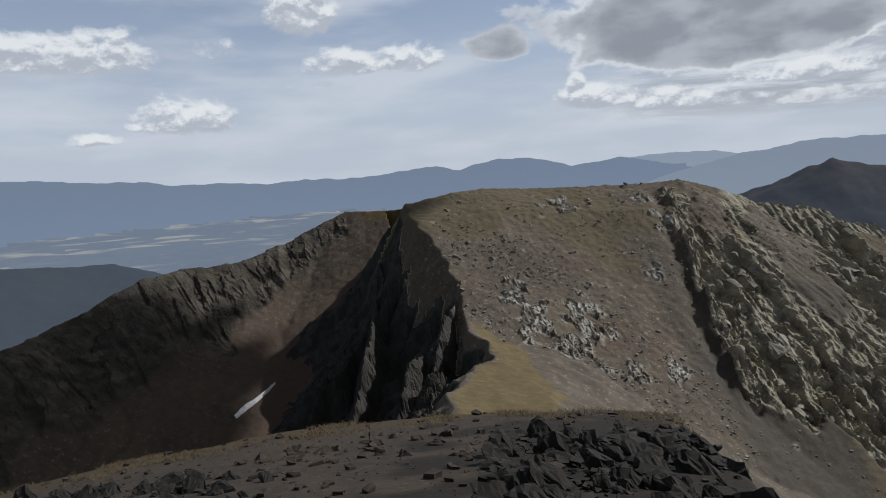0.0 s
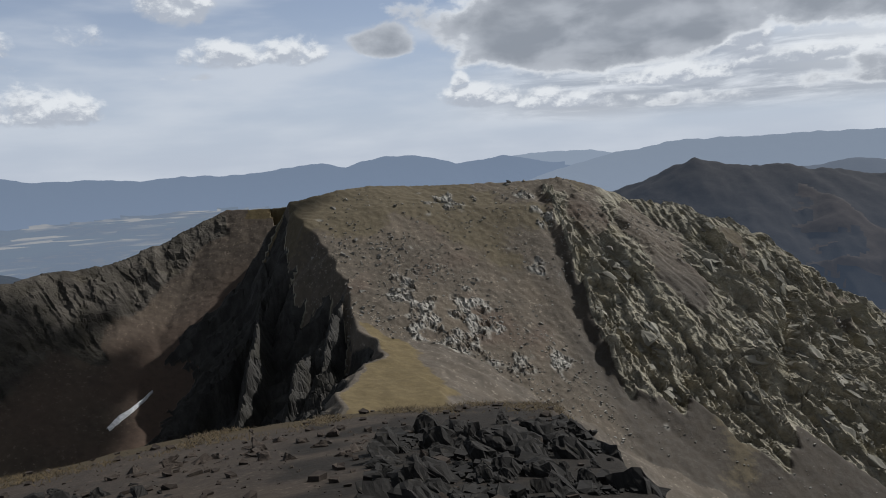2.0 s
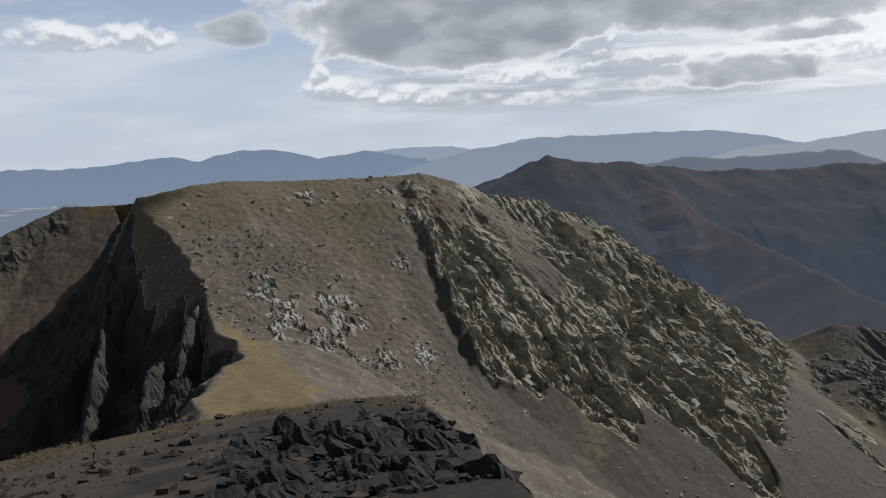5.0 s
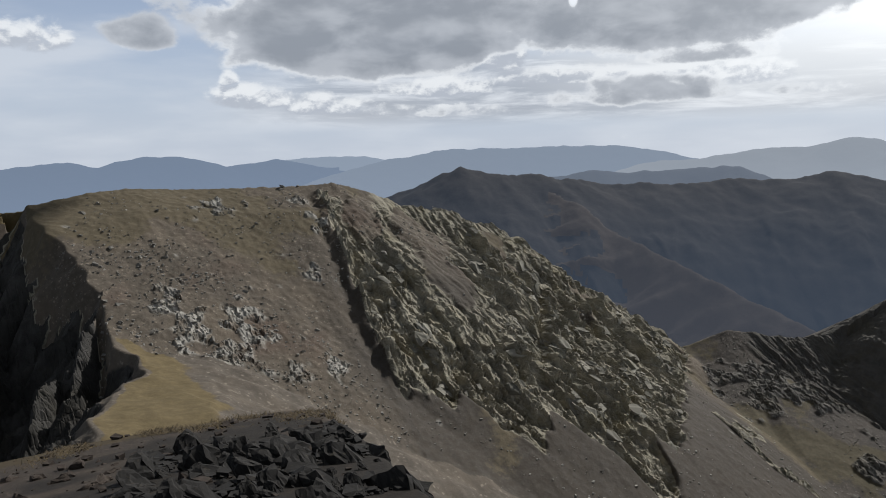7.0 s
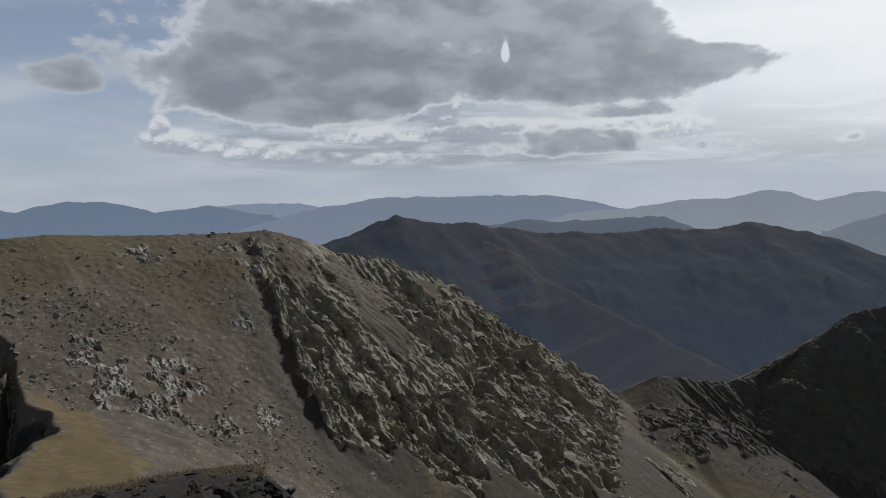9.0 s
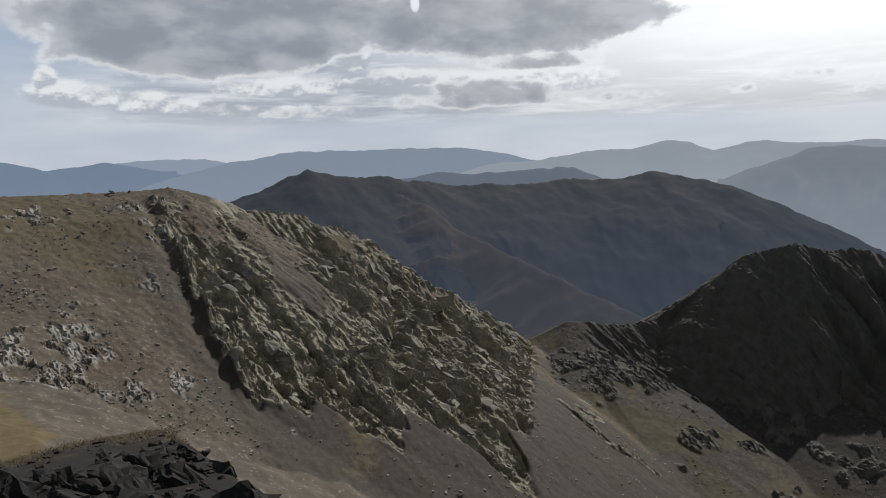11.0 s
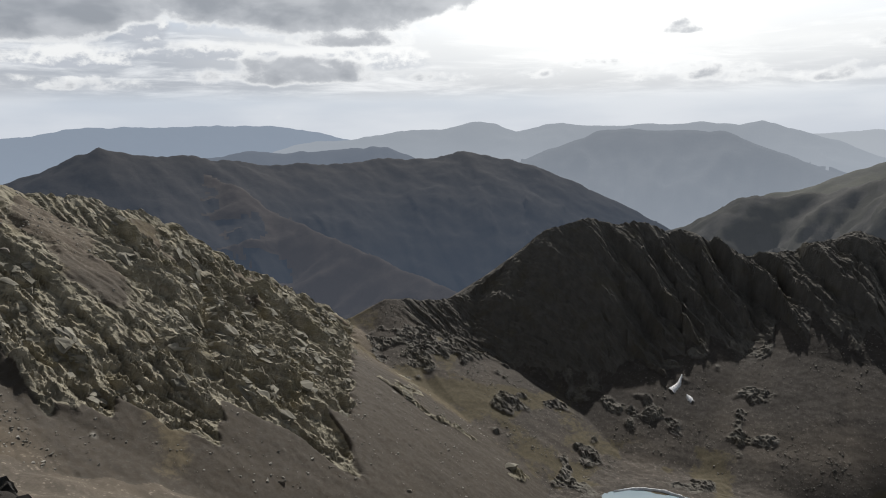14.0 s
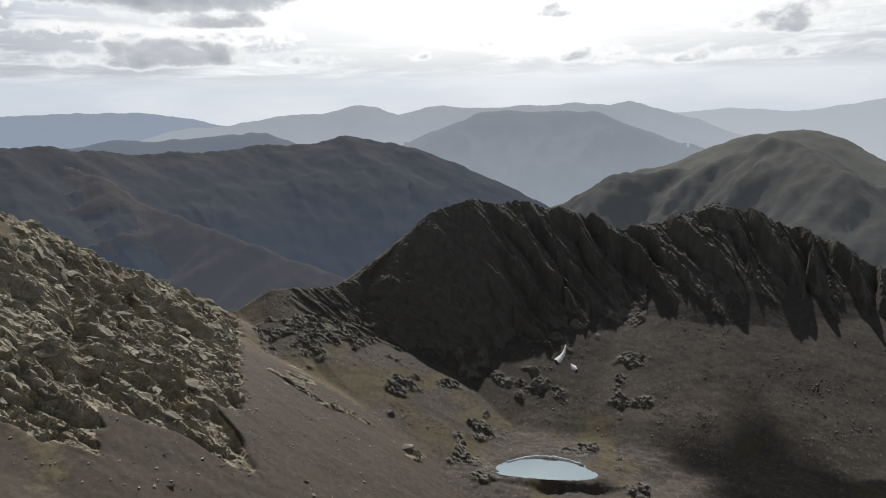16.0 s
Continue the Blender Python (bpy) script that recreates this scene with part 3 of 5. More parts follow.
# a paler ridge behind it
FARBACK = [
    (987.6, 4646.2, -124.4, 0.9, 500, 0.9, 0.9),
    (1173.2, 4602.8, -52.2, 0.9, 500, 0.9, 0.9),
    (1277.4, 4575, -24.9, 0.9, 500, 0.9, 0.9),
    (1388.8, 4542.4, -11.6, 0.9, 500, 0.9, 0.9),
    (1562.1, 4485.8, -8.3, 0.9, 500, 0.9, 0.9),
    (1771.7, 4407.2, -12.4, 0.9, 500, 0.9, 0.9),
    (1916.8, 4346.1, -43.1, 0.9, 500, 0.9, 0.9),
    (2230, 4194, -132.7, 0.9, 500, 0.9, 0.9),
]
# a darker ridge before them
FARFRONT = [
    (1297.1, 1959.6, -131.4, 0.4, 300, 0.4, 0.4),
    (1354.6, 1920.3, -112.1, 0.4, 300, 0.4, 0.4),
    (1404.4, 1884.2, -95.6, 0.4, 300, 0.4, 0.4),
    (1462.9, 1839.1, -92.7, 0.4, 300, 0.4, 0.4),
    (1516.8, 1794.9, -75.5, 0.4, 300, 0.4, 0.4),
    (1593.7, 1727, -83.3, 0.4, 300, 0.4, 0.4),
    (1679, 1644.2, -79.6, 0.4, 300, 0.4, 0.4),
    (1760, 1557.2, -73.4, 0.4, 300, 0.4, 0.4),
    (1805.5, 1504.3, -66.9, 0.4, 300, 0.4, 0.4),
    (1834, 1469.3, -71.8, 0.4, 300, 0.4, 0.4),
    (1861.9, 1433.8, -97.3, 0.4, 300, 0.4, 0.4),
    (1915.6, 1361.3, -131.4, 0.4, 300, 0.4, 0.4),
    (1992.9, 1245.3, -184.9, 0.4, 300, 0.4, 0.4),
]


# ---- noise on arrays ----
def hash2(i, j, seed):
    n = (i.astype(np.int64) * 374761393 + j.astype(np.int64) * 668265263 + seed * 1442695041) & 0xFFFFFFFF
    n = ((n ^ (n >> 13)) * 1274126177) & 0xFFFFFFFF
    n = ((n ^ (n >> 16)) * 2246822519) & 0xFFFFFFFF
    return (n ^ (n >> 15)) / 4294967295.0


def grain(x, y, seed=0):
    """Gradient noise, about -0.7 to 0.7."""
    i, j = np.floor(x), np.floor(y)
    u, v = x - i, y - j
    su, sv = u * u * u * (u * (u * 6 - 15) + 10), v * v * v * (v * (v * 6 - 15) + 10)

    def corner(a, b):
        th = hash2(i + a, j + b, seed) * 2 * np.pi
        return np.cos(th) * (u - a) + np.sin(th) * (v - b)
    low = corner(0, 0) * (1 - su) + corner(1, 0) * su
    high = corner(0, 1) * (1 - su) + corner(1, 1) * su
    return low * (1 - sv) + high * sv


def fbm(x, y, octaves=4, seed=0, gain=0.5):
    out, a = 0, 1.0
    for k in range(octaves):
        out = out + a * grain(x * 2 ** k, y * 2 ** k, seed + k * 17)
        a *= gain
    return out


def ridged(x, y, octaves=3, seed=0, gain=0.5):
    """Sharp crests: 0 to about 1."""
    out, a, total = 0, 1.0, 0
    for k in range(octaves):
        out = out + a * (1 - np.minimum(1, np.abs(grain(x * 2 ** k, y * 2 ** k, seed + k * 31)) * 2.4))
        total += a
        a *= gain
    return out / total


def blocks(x, y, seed=0, tilt=0.8):
    """Tilted facets of jointed rock: a height of its own and a slope of its own in each cell; about -0.5 to 0.5."""
    i0, j0 = np.floor(x), np.floor(y)
    best, out = np.full(x.shape, 9.0), np.zeros(x.shape)
    for a in (-1, 0, 1):
        for b in (-1, 0, 1):
            i, j = i0 + a, j0 + b
            px, py = i + 0.1 + 0.8 * hash2(i, j, seed), j + 0.1 + 0.8 * hash2(i, j, seed + 5)
            dx, dy = x - px, y - py
            d = dx * dx + dy * dy
            h = hash2(i, j, seed + 9) - 0.5 + tilt * (dx * (hash2(i, j, seed + 3) - 0.85) + dy * (hash2(i, j, seed + 7) - 0.5))
            near = d < best
            best, out = np.where(near, d, best), np.where(near, h, out)
    return out


def joints(a, d, wide, tall, seed):
    """Rock split by joints into ribs that run down the slope and blocks along each rib: steep on the shaded side, undercut below."""
    u = a / wide + 0.5 * grain(d / tall * 0.6, a / wide * 0.35, seed)
    i = np.floor(u)
    f = u - i
    v = d / tall * (0.7 + 0.6 * hash2(i, i * 0, seed + 1)) + 9 * hash2(i, i * 0, seed + 2) + 0.25 * grain(a / wide * 1.3, d / tall, seed + 3)
    j = np.floor(v)
    g = v - j
    rib = np.where(f < 0.2, f / 0.2, (1 - f) / 0.8) * (0.45 + 0.9 * hash2(i, j, seed + 4))
    ledge = np.where(g < 0.84, g / 0.84, (1 - g) / 0.16) * hash2(i, j, seed + 5)
    return 0.6 * rib + 0.55 * (hash2(i, j, seed + 6) - 0.5) + 0.32 * ledge - 0.45


def step(a, b, x):
    t = np.clip((x - a) / (b - a), 0, 1)
    return t * t * (3 - 2 * t)


def join(a, b, k):
    """The higher of two heights, rounded where they meet."""
    return np.maximum(a, b) + np.maximum(k - np.abs(a - b), 0) ** 2 / (4 * k)


def ridge(x, y, line):
    """The height of a ridge, the way along it and the signed distance from it (right: plus)."""
    line = np.array(line, float)
    near, side, along, run = np.full(x.shape, 1e9), np.ones(x.shape), np.zeros(x.shape), 0.0
    parts = []
    for p, q in zip(line[:-1], line[1:]):
        ex, ey = q[0] - p[0], q[1] - p[1]
        n2 = ex * ex + ey * ey
        t = np.clip(((x - p[0]) * ex + (y - p[1]) * ey) / n2, 0, 1)
        dx, dy = x - p[0] - t * ex, y - p[1] - t * ey
        d = np.sqrt(dx * dx + dy * dy)
        closer = d < near - 1e-6
        near = np.where(closer, d, near)
        side = np.where(closer, np.sign(ey * dx - ex * dy), side)
        along = np.where(closer, run + t * math.sqrt(n2), along)
        run += math.sqrt(n2)
        parts.append((p, q, t, d))
    best = np.full(x.shape, -1e9)
    for p, q, t, d in parts:
        v = [p[k] + t * (q[k] - p[k]) for k in range(7)]
        right = v[3] * np.minimum(d, v[4]) + v[5] * np.maximum(d - v[4], 0)
        best = np.maximum(best, v[2] - np.where(side >= 0, right, v[6] * d))
    return best, along, near * side


TARN = (308.0, 86.0, -183.4)
NAMES = ["ground", "arete", "main", "west", "dark", "midrange", "easthill", "eastrange", "farsouth", "farmiddle", "farwest", "westhill", "spur", "fareast", "farpale", "farback", "farfront"]


def summit(x, y):
    """The hilltop on which the walker stands: open to the north, cut off steeply to the east."""
    r = np.hypot(x, y)
    edge = 18.2 + 0.9 * grain(x * 0.35, y * 0.35, 3) + 0.5 * grain(x * 1.1, y * 1.1, 4)
    fall = np.where(y > -2, 0.28, 0.16) * r
    out = -1.6 - fall - 0.42 * np.maximum(r - edge, 0) + 0.02 * np.maximum(r - 80, 0)
    brink = np.where(y > 6.9, 3.3 + 0.2 * (y - 6.9), 3.3 - 0.25 * (6.9 - y)) + 0.35 * grain(y * 0.7, x * 0.4, 8)
    steep = np.maximum(x - np.maximum(brink, 1.4), 0)
    return out - 1.3 * np.minimum(steep, 12) - 0.56 * np.maximum(steep - 12, 0)


def some(mask, fn, *arrays):
    """A function worked out only where the mask is set."""
    out = np.zeros(mask.shape)
    k = mask > 0.01
    if k.any():
        out[k] = fn(*[a[k] for a in arrays])
    return out


NOWHERE = -1e5


def heights(x, y, far_too=True):
    """The height of the land, which form it belongs to, and how rocky, grassy, red and pale it is."""
    r = np.hypot(x, y)
    none = np.full(x.shape, NOWHERE)
    close = r.min() < 690
    plain = -235 - 420 * step(-250, 600, x) + 5 * fbm(x * 0.002, y * 0.002, 3, 70)
    floor = -186.5 + 5.5 * fbm(x * 0.02, y * 0.02, 4, 11) + 0.03 * np.abs(x - 320) - 0.8 * np.maximum(r - 640, 0)
    ground = join(join(floor, plain, 10), summit(x, y), 1.5)
    away = step(140, 170, r)
    arete, ua, da = ridge(x + away * (6 * grain(x * 0.03, y * 0.03, 71) + 5 * grain(x * 0.1, y * 0.1, 72)), y, ARETE)
    arete = arete + 0.52 * np.maximum(-da - 26, 0) * step(190, 235, ua)
    main, ub, db = ridge(x, y, CREST)
    west, uw, dw = ridge(x, y, WESTRIDGE)
    dark, ud, dd = ridge(x, y, DARKRIDGE)
    main = main - 2.2 * np.maximum(-da, 0) * step(0, 6, db) * step(0, 40, ua)
    main = main - 1.4 * np.maximum(-17 - x, 0)
    west = west - 2.2 * np.maximum(da, 0) * step(0, 6, dw) * step(0, 40, ua)
    face = crag = cliff = wrock = drock = knob = np.zeros(x.shape)
    dike = bulge = np.zeros(x.shape)
    if close:
        # the jointed rock face below the eastern half of the crest
        rag = 9 * grain(x * 0.05, x * 0.0, 21) + 10 * grain(x * 0.14, x * 0.0, 22)
        lower = 130 + 24 * np.exp(-((x - 141) / 11) ** 2) + 32 * np.exp(-((x - 186) / 12) ** 2) + 10 * step(150, 170, x) + rag
        begin = 112 - 0.09 * db + 3 * grain(db * 0.06, db * 0.0, 20)
        end = 344 - 0.92 * db + 6 * grain(db * 0.1, db * 0.0, 19)
        face = step(-3, 4, x - begin) * step(-5, 3, end - x) * (1 - step(-4, 4, db - lower)) * step(-12, 0, db)
        patch = step(0.18, 0.4, fbm(x * 0.03, db * 0.03, 3, 24)) * step(2, 8, db) * (1 - step(40, 58, db))
        for sx, sd, wx, wd in ((126, 30, 11, 22), (156, 32, 18, 23), (153, 66, 15, 24)):
            patch = np.maximum(patch, 1.3 * np.exp(-(((x - sx + 0.2 * (db - sd)) / wx) ** 2 + ((db - sd) / wd) ** 2)) + 0.5 * grain(x * 0.12, db * 0.12, 25) * np.exp(-(((x - sx) / wx / 1.5) ** 2 + ((db - sd) / wd / 1.5) ** 2)))
        patch = np.clip(patch, 0, 1)
        face = face * (1 - 0.85 * patch) * (1 - 0.85 * (1 - step(5, 18, db)) * (1 - step(128, 160, x)))
        skew = x - 0.24 * db + 14 * grain(x * 0.014, db * 0.014, 14) + 3 * grain(x * 0.05, db * 0.05, 114)
        vary = 0.55 + 0.9 * step(-0.25, 0.3, grain(x * 0.035, db * 0.03, 13))
        slab = some(face, lambda a, d, e, v: 6.5 * joints(a, d, 23.0, 44.0, 26) + v * (4.6 * joints(a + 0.1 * d, d, 9.5, 16.0, 127) + 2.3 * joints(a - 0.12 * d, d, 4.4, 6.5, 228)) + 2.4 * blocks(a * 0.17, d * 0.14 + e * 0.06, 27, 0.9) + 1.1 * blocks(a * 0.45, d * 0.4 + e * 0.12, 16, 0.8), skew, db, x, vary)
        edge = 0.65 * step(138, 172, x)
        bulge = 0.95 * face * slab * (edge + (1 - edge) * step(2, 26, db))
        main = main - 1.5 * face * step(10, 40, db)
        # the dike that bounds it, with a gully on its shaded side
        off = x - begin
        dike = np.exp(-((off - 1) / 2.6) ** 2) * step(4, 14, db) * (1 - step(110, 132, db))
        gully = np.exp(-((off + 5.5 + 2.5 * grain(db * 0.12, x * 0.03, 27)) / 3.0) ** 2) * step(4, 20, db) * (1 - step(110, 140, db))
        main = main + dike * (4.5 * step(-0.3, 0.35, grain(db * 0.13, x * 0.08, 29)) + some(dike, lambda a, d: 3.2 * blocks(a * 0.3, d * 0.2, 12) + 1.6 * blocks(a * 0.7, d * 0.5, 13), x, db)) - 2.4 * gully * (0.6 + 0.8 * step(-0.3, 0.3, grain(db * 0.05, x * 0.05, 28)))
        clefts = np.exp(-((x - 241 + 0.64 * db + 6 * grain(db * 0.05, db * 0.0, 18)) / 4.0) ** 2) * face
        main = main - 6 * clefts * step(10, 30, db) * (1 - step(lower - 34, lower - 12, db))
        # light outcrops on the open slope
        pale = np.zeros(x.shape)
        for su, sd, size in ((57, 25, 9), (100, 18, 6), (102, 36, 6), (53, 101, 12), (33, 94, 9), (46, 110, 10), (28, 78, 7), (64, 126, 6), (88, 70, 5), (80, 120, 6)):
            pale = np.maximum(pale, np.exp(-(((x - su) / size) ** 2 + ((db - sd) / size / 1.3) ** 2)))
        crag = step(0.5, 0.75, pale + 1.1 * grain(x * 0.16, y * 0.16, 31))
        main = main + crag * some(crag, lambda a, b: 0.3 + 1.5 * blocks(a * 0.3, b * 0.3, 32, 1.1) + 0.8 * blocks(a * 0.7, b * 0.7, 33, 1.0), x, y)
        # ribs of the shaded cliff
        cliff = step(-1, -5, da) * step(90, 118, ua)
        comb = ua / 12.0 - 0.02 * da + 0.9 * grain(ua * 0.05, da * 0.02, 33) + 0.2 * grain(ua * 0.2, da * 0.06, 30)
        pillar = comb - np.floor(comb)
        pillar = np.where(pillar < 0.3, pillar / 0.3, (1 - pillar) / 0.7) * (0.4 + hash2(np.floor(comb), np.floor(comb) * 0, 3))
        arete = arete + cliff * 9 * (pillar - 0.45) * step(0, -16, da)
        arete = arete - 9 * np.exp(-(ridge(x, y, CLEFT)[2] / 4.5) ** 2) * step(262, 250, y) * step(0, -6, da)
        for k, fin in enumerate(FINS):
            high, uf, df = ridge(x + 1.5 * grain(x * 0.2, y * 0.12, 16 + k), y, fin)
            high = high + 3.0 * grain(uf * 0.12, df * 0.02, 17 + k) - 60 * step(0, 25, np.hypot(x - np.clip(x, -60, 12), y - np.clip(y, 190, 322)))
            arete = np.where(np.abs(df) < 26, np.maximum(arete, high), arete)
        arete = arete + cliff * some(cliff, lambda u, d: 3.2 * blocks(u * 0.13, d * 0.07, 34) + 2.0 * blocks(u * 0.3, d * 0.16, 9) + 1.0 * blocks(u * 0.6, d * 0.35, 19), ua, da)
        wrock = step(-4, 3, dw) * (1 - step(26, 46, dw * (1 + 1.6 * step(235, 320, uw)) + 22 * grain(uw * 0.05, uw * 0.0, 35))) * (1 - step(312, 340, uw))
        west = west + wrock * some(wrock, lambda u, d: (6 * (ridged(u * 0.035 + 0.012 * d, d * 0.012, 3, 36) - 0.5) + 3.5 * blocks(u * 0.1, d * 0.07, 37) + 1.5 * blocks(u * 0.3, d * 0.2, 15)) * (0.3 + 0.7 * step(0, 14, d)), uw, dw)
        # slanting ribs of the dark peaks
        skewd = ud - 0.85 * dd
        foot = np.interp(ud, (40, 70, 116, 150, 214, 246, 275, 320, 370, 397, 454, 520), (20, 42, 74, 84, 84, 76, 72, 58, 71, 58, 39, 40)) + 9 * grain(ud * 0.08, ud * 0.0, 40) + 6 * grain(ud * 0.2, ud * 0.0, 41)
        cut = step(170, 225, ud)
        saw = skewd / 27.0 + 0.9 * grain(ud * 0.03, dd * 0.01, 42) + 0.12 * grain(ud * 0.2, dd * 0.03, 47)
        tooth = saw - np.floor(saw)
        tooth = np.where(tooth < 0.17, tooth / 0.17, (1 - tooth) / 0.83) * (0.6 + 0.8 * hash2(np.floor(saw), np.floor(saw) * 0, 7))
        foot = foot + 16 * (tooth - 0.5) * cut
        drock = step(-30, 0, dd) * (1 - step(foot - 4, foot + 4, dd)) * step(20, 60, ud)
        dark = dark + drock * (2 + 12 * cut) * (tooth - 0.4) * (0.12 + 0.88 * step(-6, 16, dd)) * (1 - 0.85 * step(foot - 28, foot - 2, dd))
        dark = dark + drock * some(drock, lambda a, d, c: ((2.2 + 1.5 * c) * blocks(a * 0.14, d * 0.04, 43) + 2.0 * blocks(a * 0.36, d * 0.13, 44)) * (0.35 + 0.65 * step(0, 14, d)) + 0.8 * blocks(a * 0.8, d * 0.4, 45), skewd, dd, cut)
        band = np.exp(-((x * 0.62 + y * 0.785 - 418 + 8 * grain(x * 0.04, y * 0.04, 94)) / 16.0) ** 2) * (x > 290)
        knob = step(0.3, 0.5, fbm(x * 0.035, y * 0.035, 3, 45) + 0.5 * grain(x * 0.1, y * 0.1, 95) + 0.42 * band + 0.12) * step(8, 20, dd) * (1 - drock) * (dd < 230) * (ud < 330)
        lump = some(knob, lambda a, b: 1.5 * (0.75 + blocks(a * 0.11, b * 0.11, 46)) + 1.8 * blocks(a * 0.27, b * 0.27, 11) + 1.1 * blocks(a * 0.6, b * 0.6, 111), x, y)
        dark = dark + knob * lump
        ground = ground + knob * 0.9 * lump * step(180, 240, r)
        main = main + knob * 0.9 * lump * step(60, 120, db) * (x > 270)
    mid = spurs = hill = east = south = middle = far = low = nearer = palest = back = front = none
    if far_too:
        # the farther ranges, their flanks cut by gullies
        mid, um, dm = ridge(x, y, MIDRANGE)
        spurs, us, ds = ridge(x, y, MIDSPUR)
        hill, uh, dh = ridge(x, y, EASTHILL)
        east = ridge(x, y, EASTRANGE)[0] + 12 * fbm(x * 0.008, y * 0.008, 4, 54)
        south, uo, do = ridge(x, y, FARSOUTH)
        nearer, uq, dq = ridge(x, y, FAREAST)
        back = ridge(x, y, FARBACK)[0] + 7 * fbm(x * 0.012, y * 0.012, 4, 67)
        front, ux, dx = ridge(x, y, FARFRONT)
        front = front + 50 * (ridged(ux * 0.004, dx * 0.001, 3, 68) - 0.7) * step(20, 200, np.abs(dx)) + 8 * fbm(x * 0.012, y * 0.012, 4, 69)
        palest = ridge(x, y, FARPALE)[0] + 14 * fbm(x * 0.006, y * 0.006, 4, 47)
        nearer = nearer + 120 * (ridged(uq * 0.0036, dq * 0.0012, 4, 38) - 0.7) * step(20, 300, np.abs(dq)) + 10 * fbm(x * 0.008, y * 0.008, 4, 39)
        middle = ridge(x, y, FARMIDDLE)[0] + 8 * fbm(x * 0.012, y * 0.012, 4, 57)
        far = ridge(x, y, FARWEST)[0] + 8 * fbm(x * 0.012, y * 0.012, 4, 58)
        low = ridge(x, y, WESTHILL)[0] + 10 * fbm(x * 0.008, y * 0.008, 4, 59)
        mid = mid + 48 * (ridged(um * 0.0042 + 0.0012 * dm, dm * 0.0009, 4, 50, 0.5) - 0.7) * step(40, 300, np.abs(dm)) + 11 * fbm(x * 0.01, y * 0.01, 5, 51)
        spurs = spurs + 60 * (ridged(us * 0.008 + 0.003 * ds, ds * 0.0016, 4, 48, 0.55) - 0.7) * step(5, 120, np.abs(ds)) + 10 * fbm(x * 0.015, y * 0.015, 4, 49)
        hill = hill + 85 * (ridged(uh * 0.007, dh * 0.0028, 4, 52) - 0.7) * step(5, 120, np.abs(dh)) + 13 * fbm(x * 0.016, y * 0.016, 5, 53)
        south = south + 110 * (ridged(uo * 0.0022, do * 0.001, 3, 55) - 0.7) * step(20, 400, np.abs(do)) + 14 * fbm(x * 0.006, y * 0.006, 4, 56)
    forms = [ground, arete, main, west, dark, mid, hill, east, south, middle, far, low, spurs, nearer, palest, back, front]
    owner = np.argmax(np.stack(forms), 0)
    out = forms[0]
    for h in forms[1:]:
        out = join(out, h, 2.5)
    # the tarn's basin
    tx, ty = x - TARN[0], y - TARN[1]
    beyond = tx * 0.966 + ty * 0.26
    bowl = np.sqrt((tx * 0.26 - ty * 0.966) ** 2 / 24.5 ** 2 + (beyond / np.where(beyond > 0, 16.0, 4.8)) ** 2) + 0.18 * grain(x * 0.15, y * 0.15, 60)
    keep = step(1.0, 2.2, bowl)
    out = out * keep + (TARN[2] - 0.8 + 1.0 * step(0.75, 1.1, bowl) + 1.2 * step(1.1, 2.0, bowl)) * (1 - keep)
    rough = step(20, 60, r) * (1 - step(600, 900, r))
    soft = (owner == 1) * step(0, 4, da) + 0.85 * (owner == 4) * (1 - drock) + 0.6 * (owner == 2) * step(35, 80, db) * (x > 96)
    if close:
        out = out + rough * (1.0 * fbm(x * 0.045, y * 0.045, 3, 61) + 0.5 * fbm(x * 0.3, y * 0.3, 3, 62) * (1 - 0.85 * soft))
    rock = np.select([owner == 1, owner == 2, owner == 3, owner == 4, owner == 0], [cliff, np.maximum(np.maximum(face, dike), knob * (x > 270) * (db > 60)), wrock, np.maximum(drock, knob), knob * (r > 180)], 0.0)
    light = np.maximum(crag * (owner == 2), 0.2 * knob * (1 - drock) * (owner != 2))
    saddle = (owner == 1) * step(0, 3, da + 2 * grain(x * 0.1, y * 0.1, 63)) * (1 - step(-3, 6, da - np.interp(ua, (130, 160, 178, 190, 212, 228), (27, 27, 20, 12, 11, 5)) - 5 * grain(x * 0.09, y * 0.09, 68))) * step(95, 120, ua) * (1 - step(210, 232, ua))
    turf = fbm(x * 0.02, y * 0.02, 4, 64)
    grass = np.maximum(saddle, 0.75 * (owner == 2) * step(-0.05, 0.6, 0.85 * (1 - np.clip(db / 90, 0, 1)) * (1 - step(60, 120, x)) + turf - 0.15))
    barren = step(90, 150, ud) * (1 - step(115, 150, dd))
    grass = np.maximum(grass, (owner == 4) * (1 - drock) * (1 - barren) * step(-0.3, 0.25, turf - 0.3 * step(110, 200, ud)) * 0.8)
    grass = np.maximum(grass, 0.8 * (owner == 2) * step(285, 315, x) * step(-0.3, 0.1, turf))
    grass = np.maximum(grass, (owner == 0) * (r > 100) * step(0.0, 0.3, turf) * 0.8)
    grass = np.maximum(grass, (owner == 3) * (dw < 6) * (uw > 340))
    grass = np.maximum(grass, np.isin(owner, (6, 7)) * step(-0.2, 0.2, turf))
    soil = step(-0.1, 0.25, 1.5 - 0.4 * np.hypot((x - 2.6) / 1.4, (y - 10.2) / 2.8) + grain(x * 0.9, y * 0.9, 91) - 0.55) * (r < 19)
    red = (owner == 3) * step(20, 60, dw) * step(-0.2, 0.4, fbm(x * 0.012, y * 0.012, 3, 65) + 0.2) * (1 - wrock)
    red = np.maximum(red, 0.9 * (owner == 1) * (1 - cliff) * step(-6, -16, da))
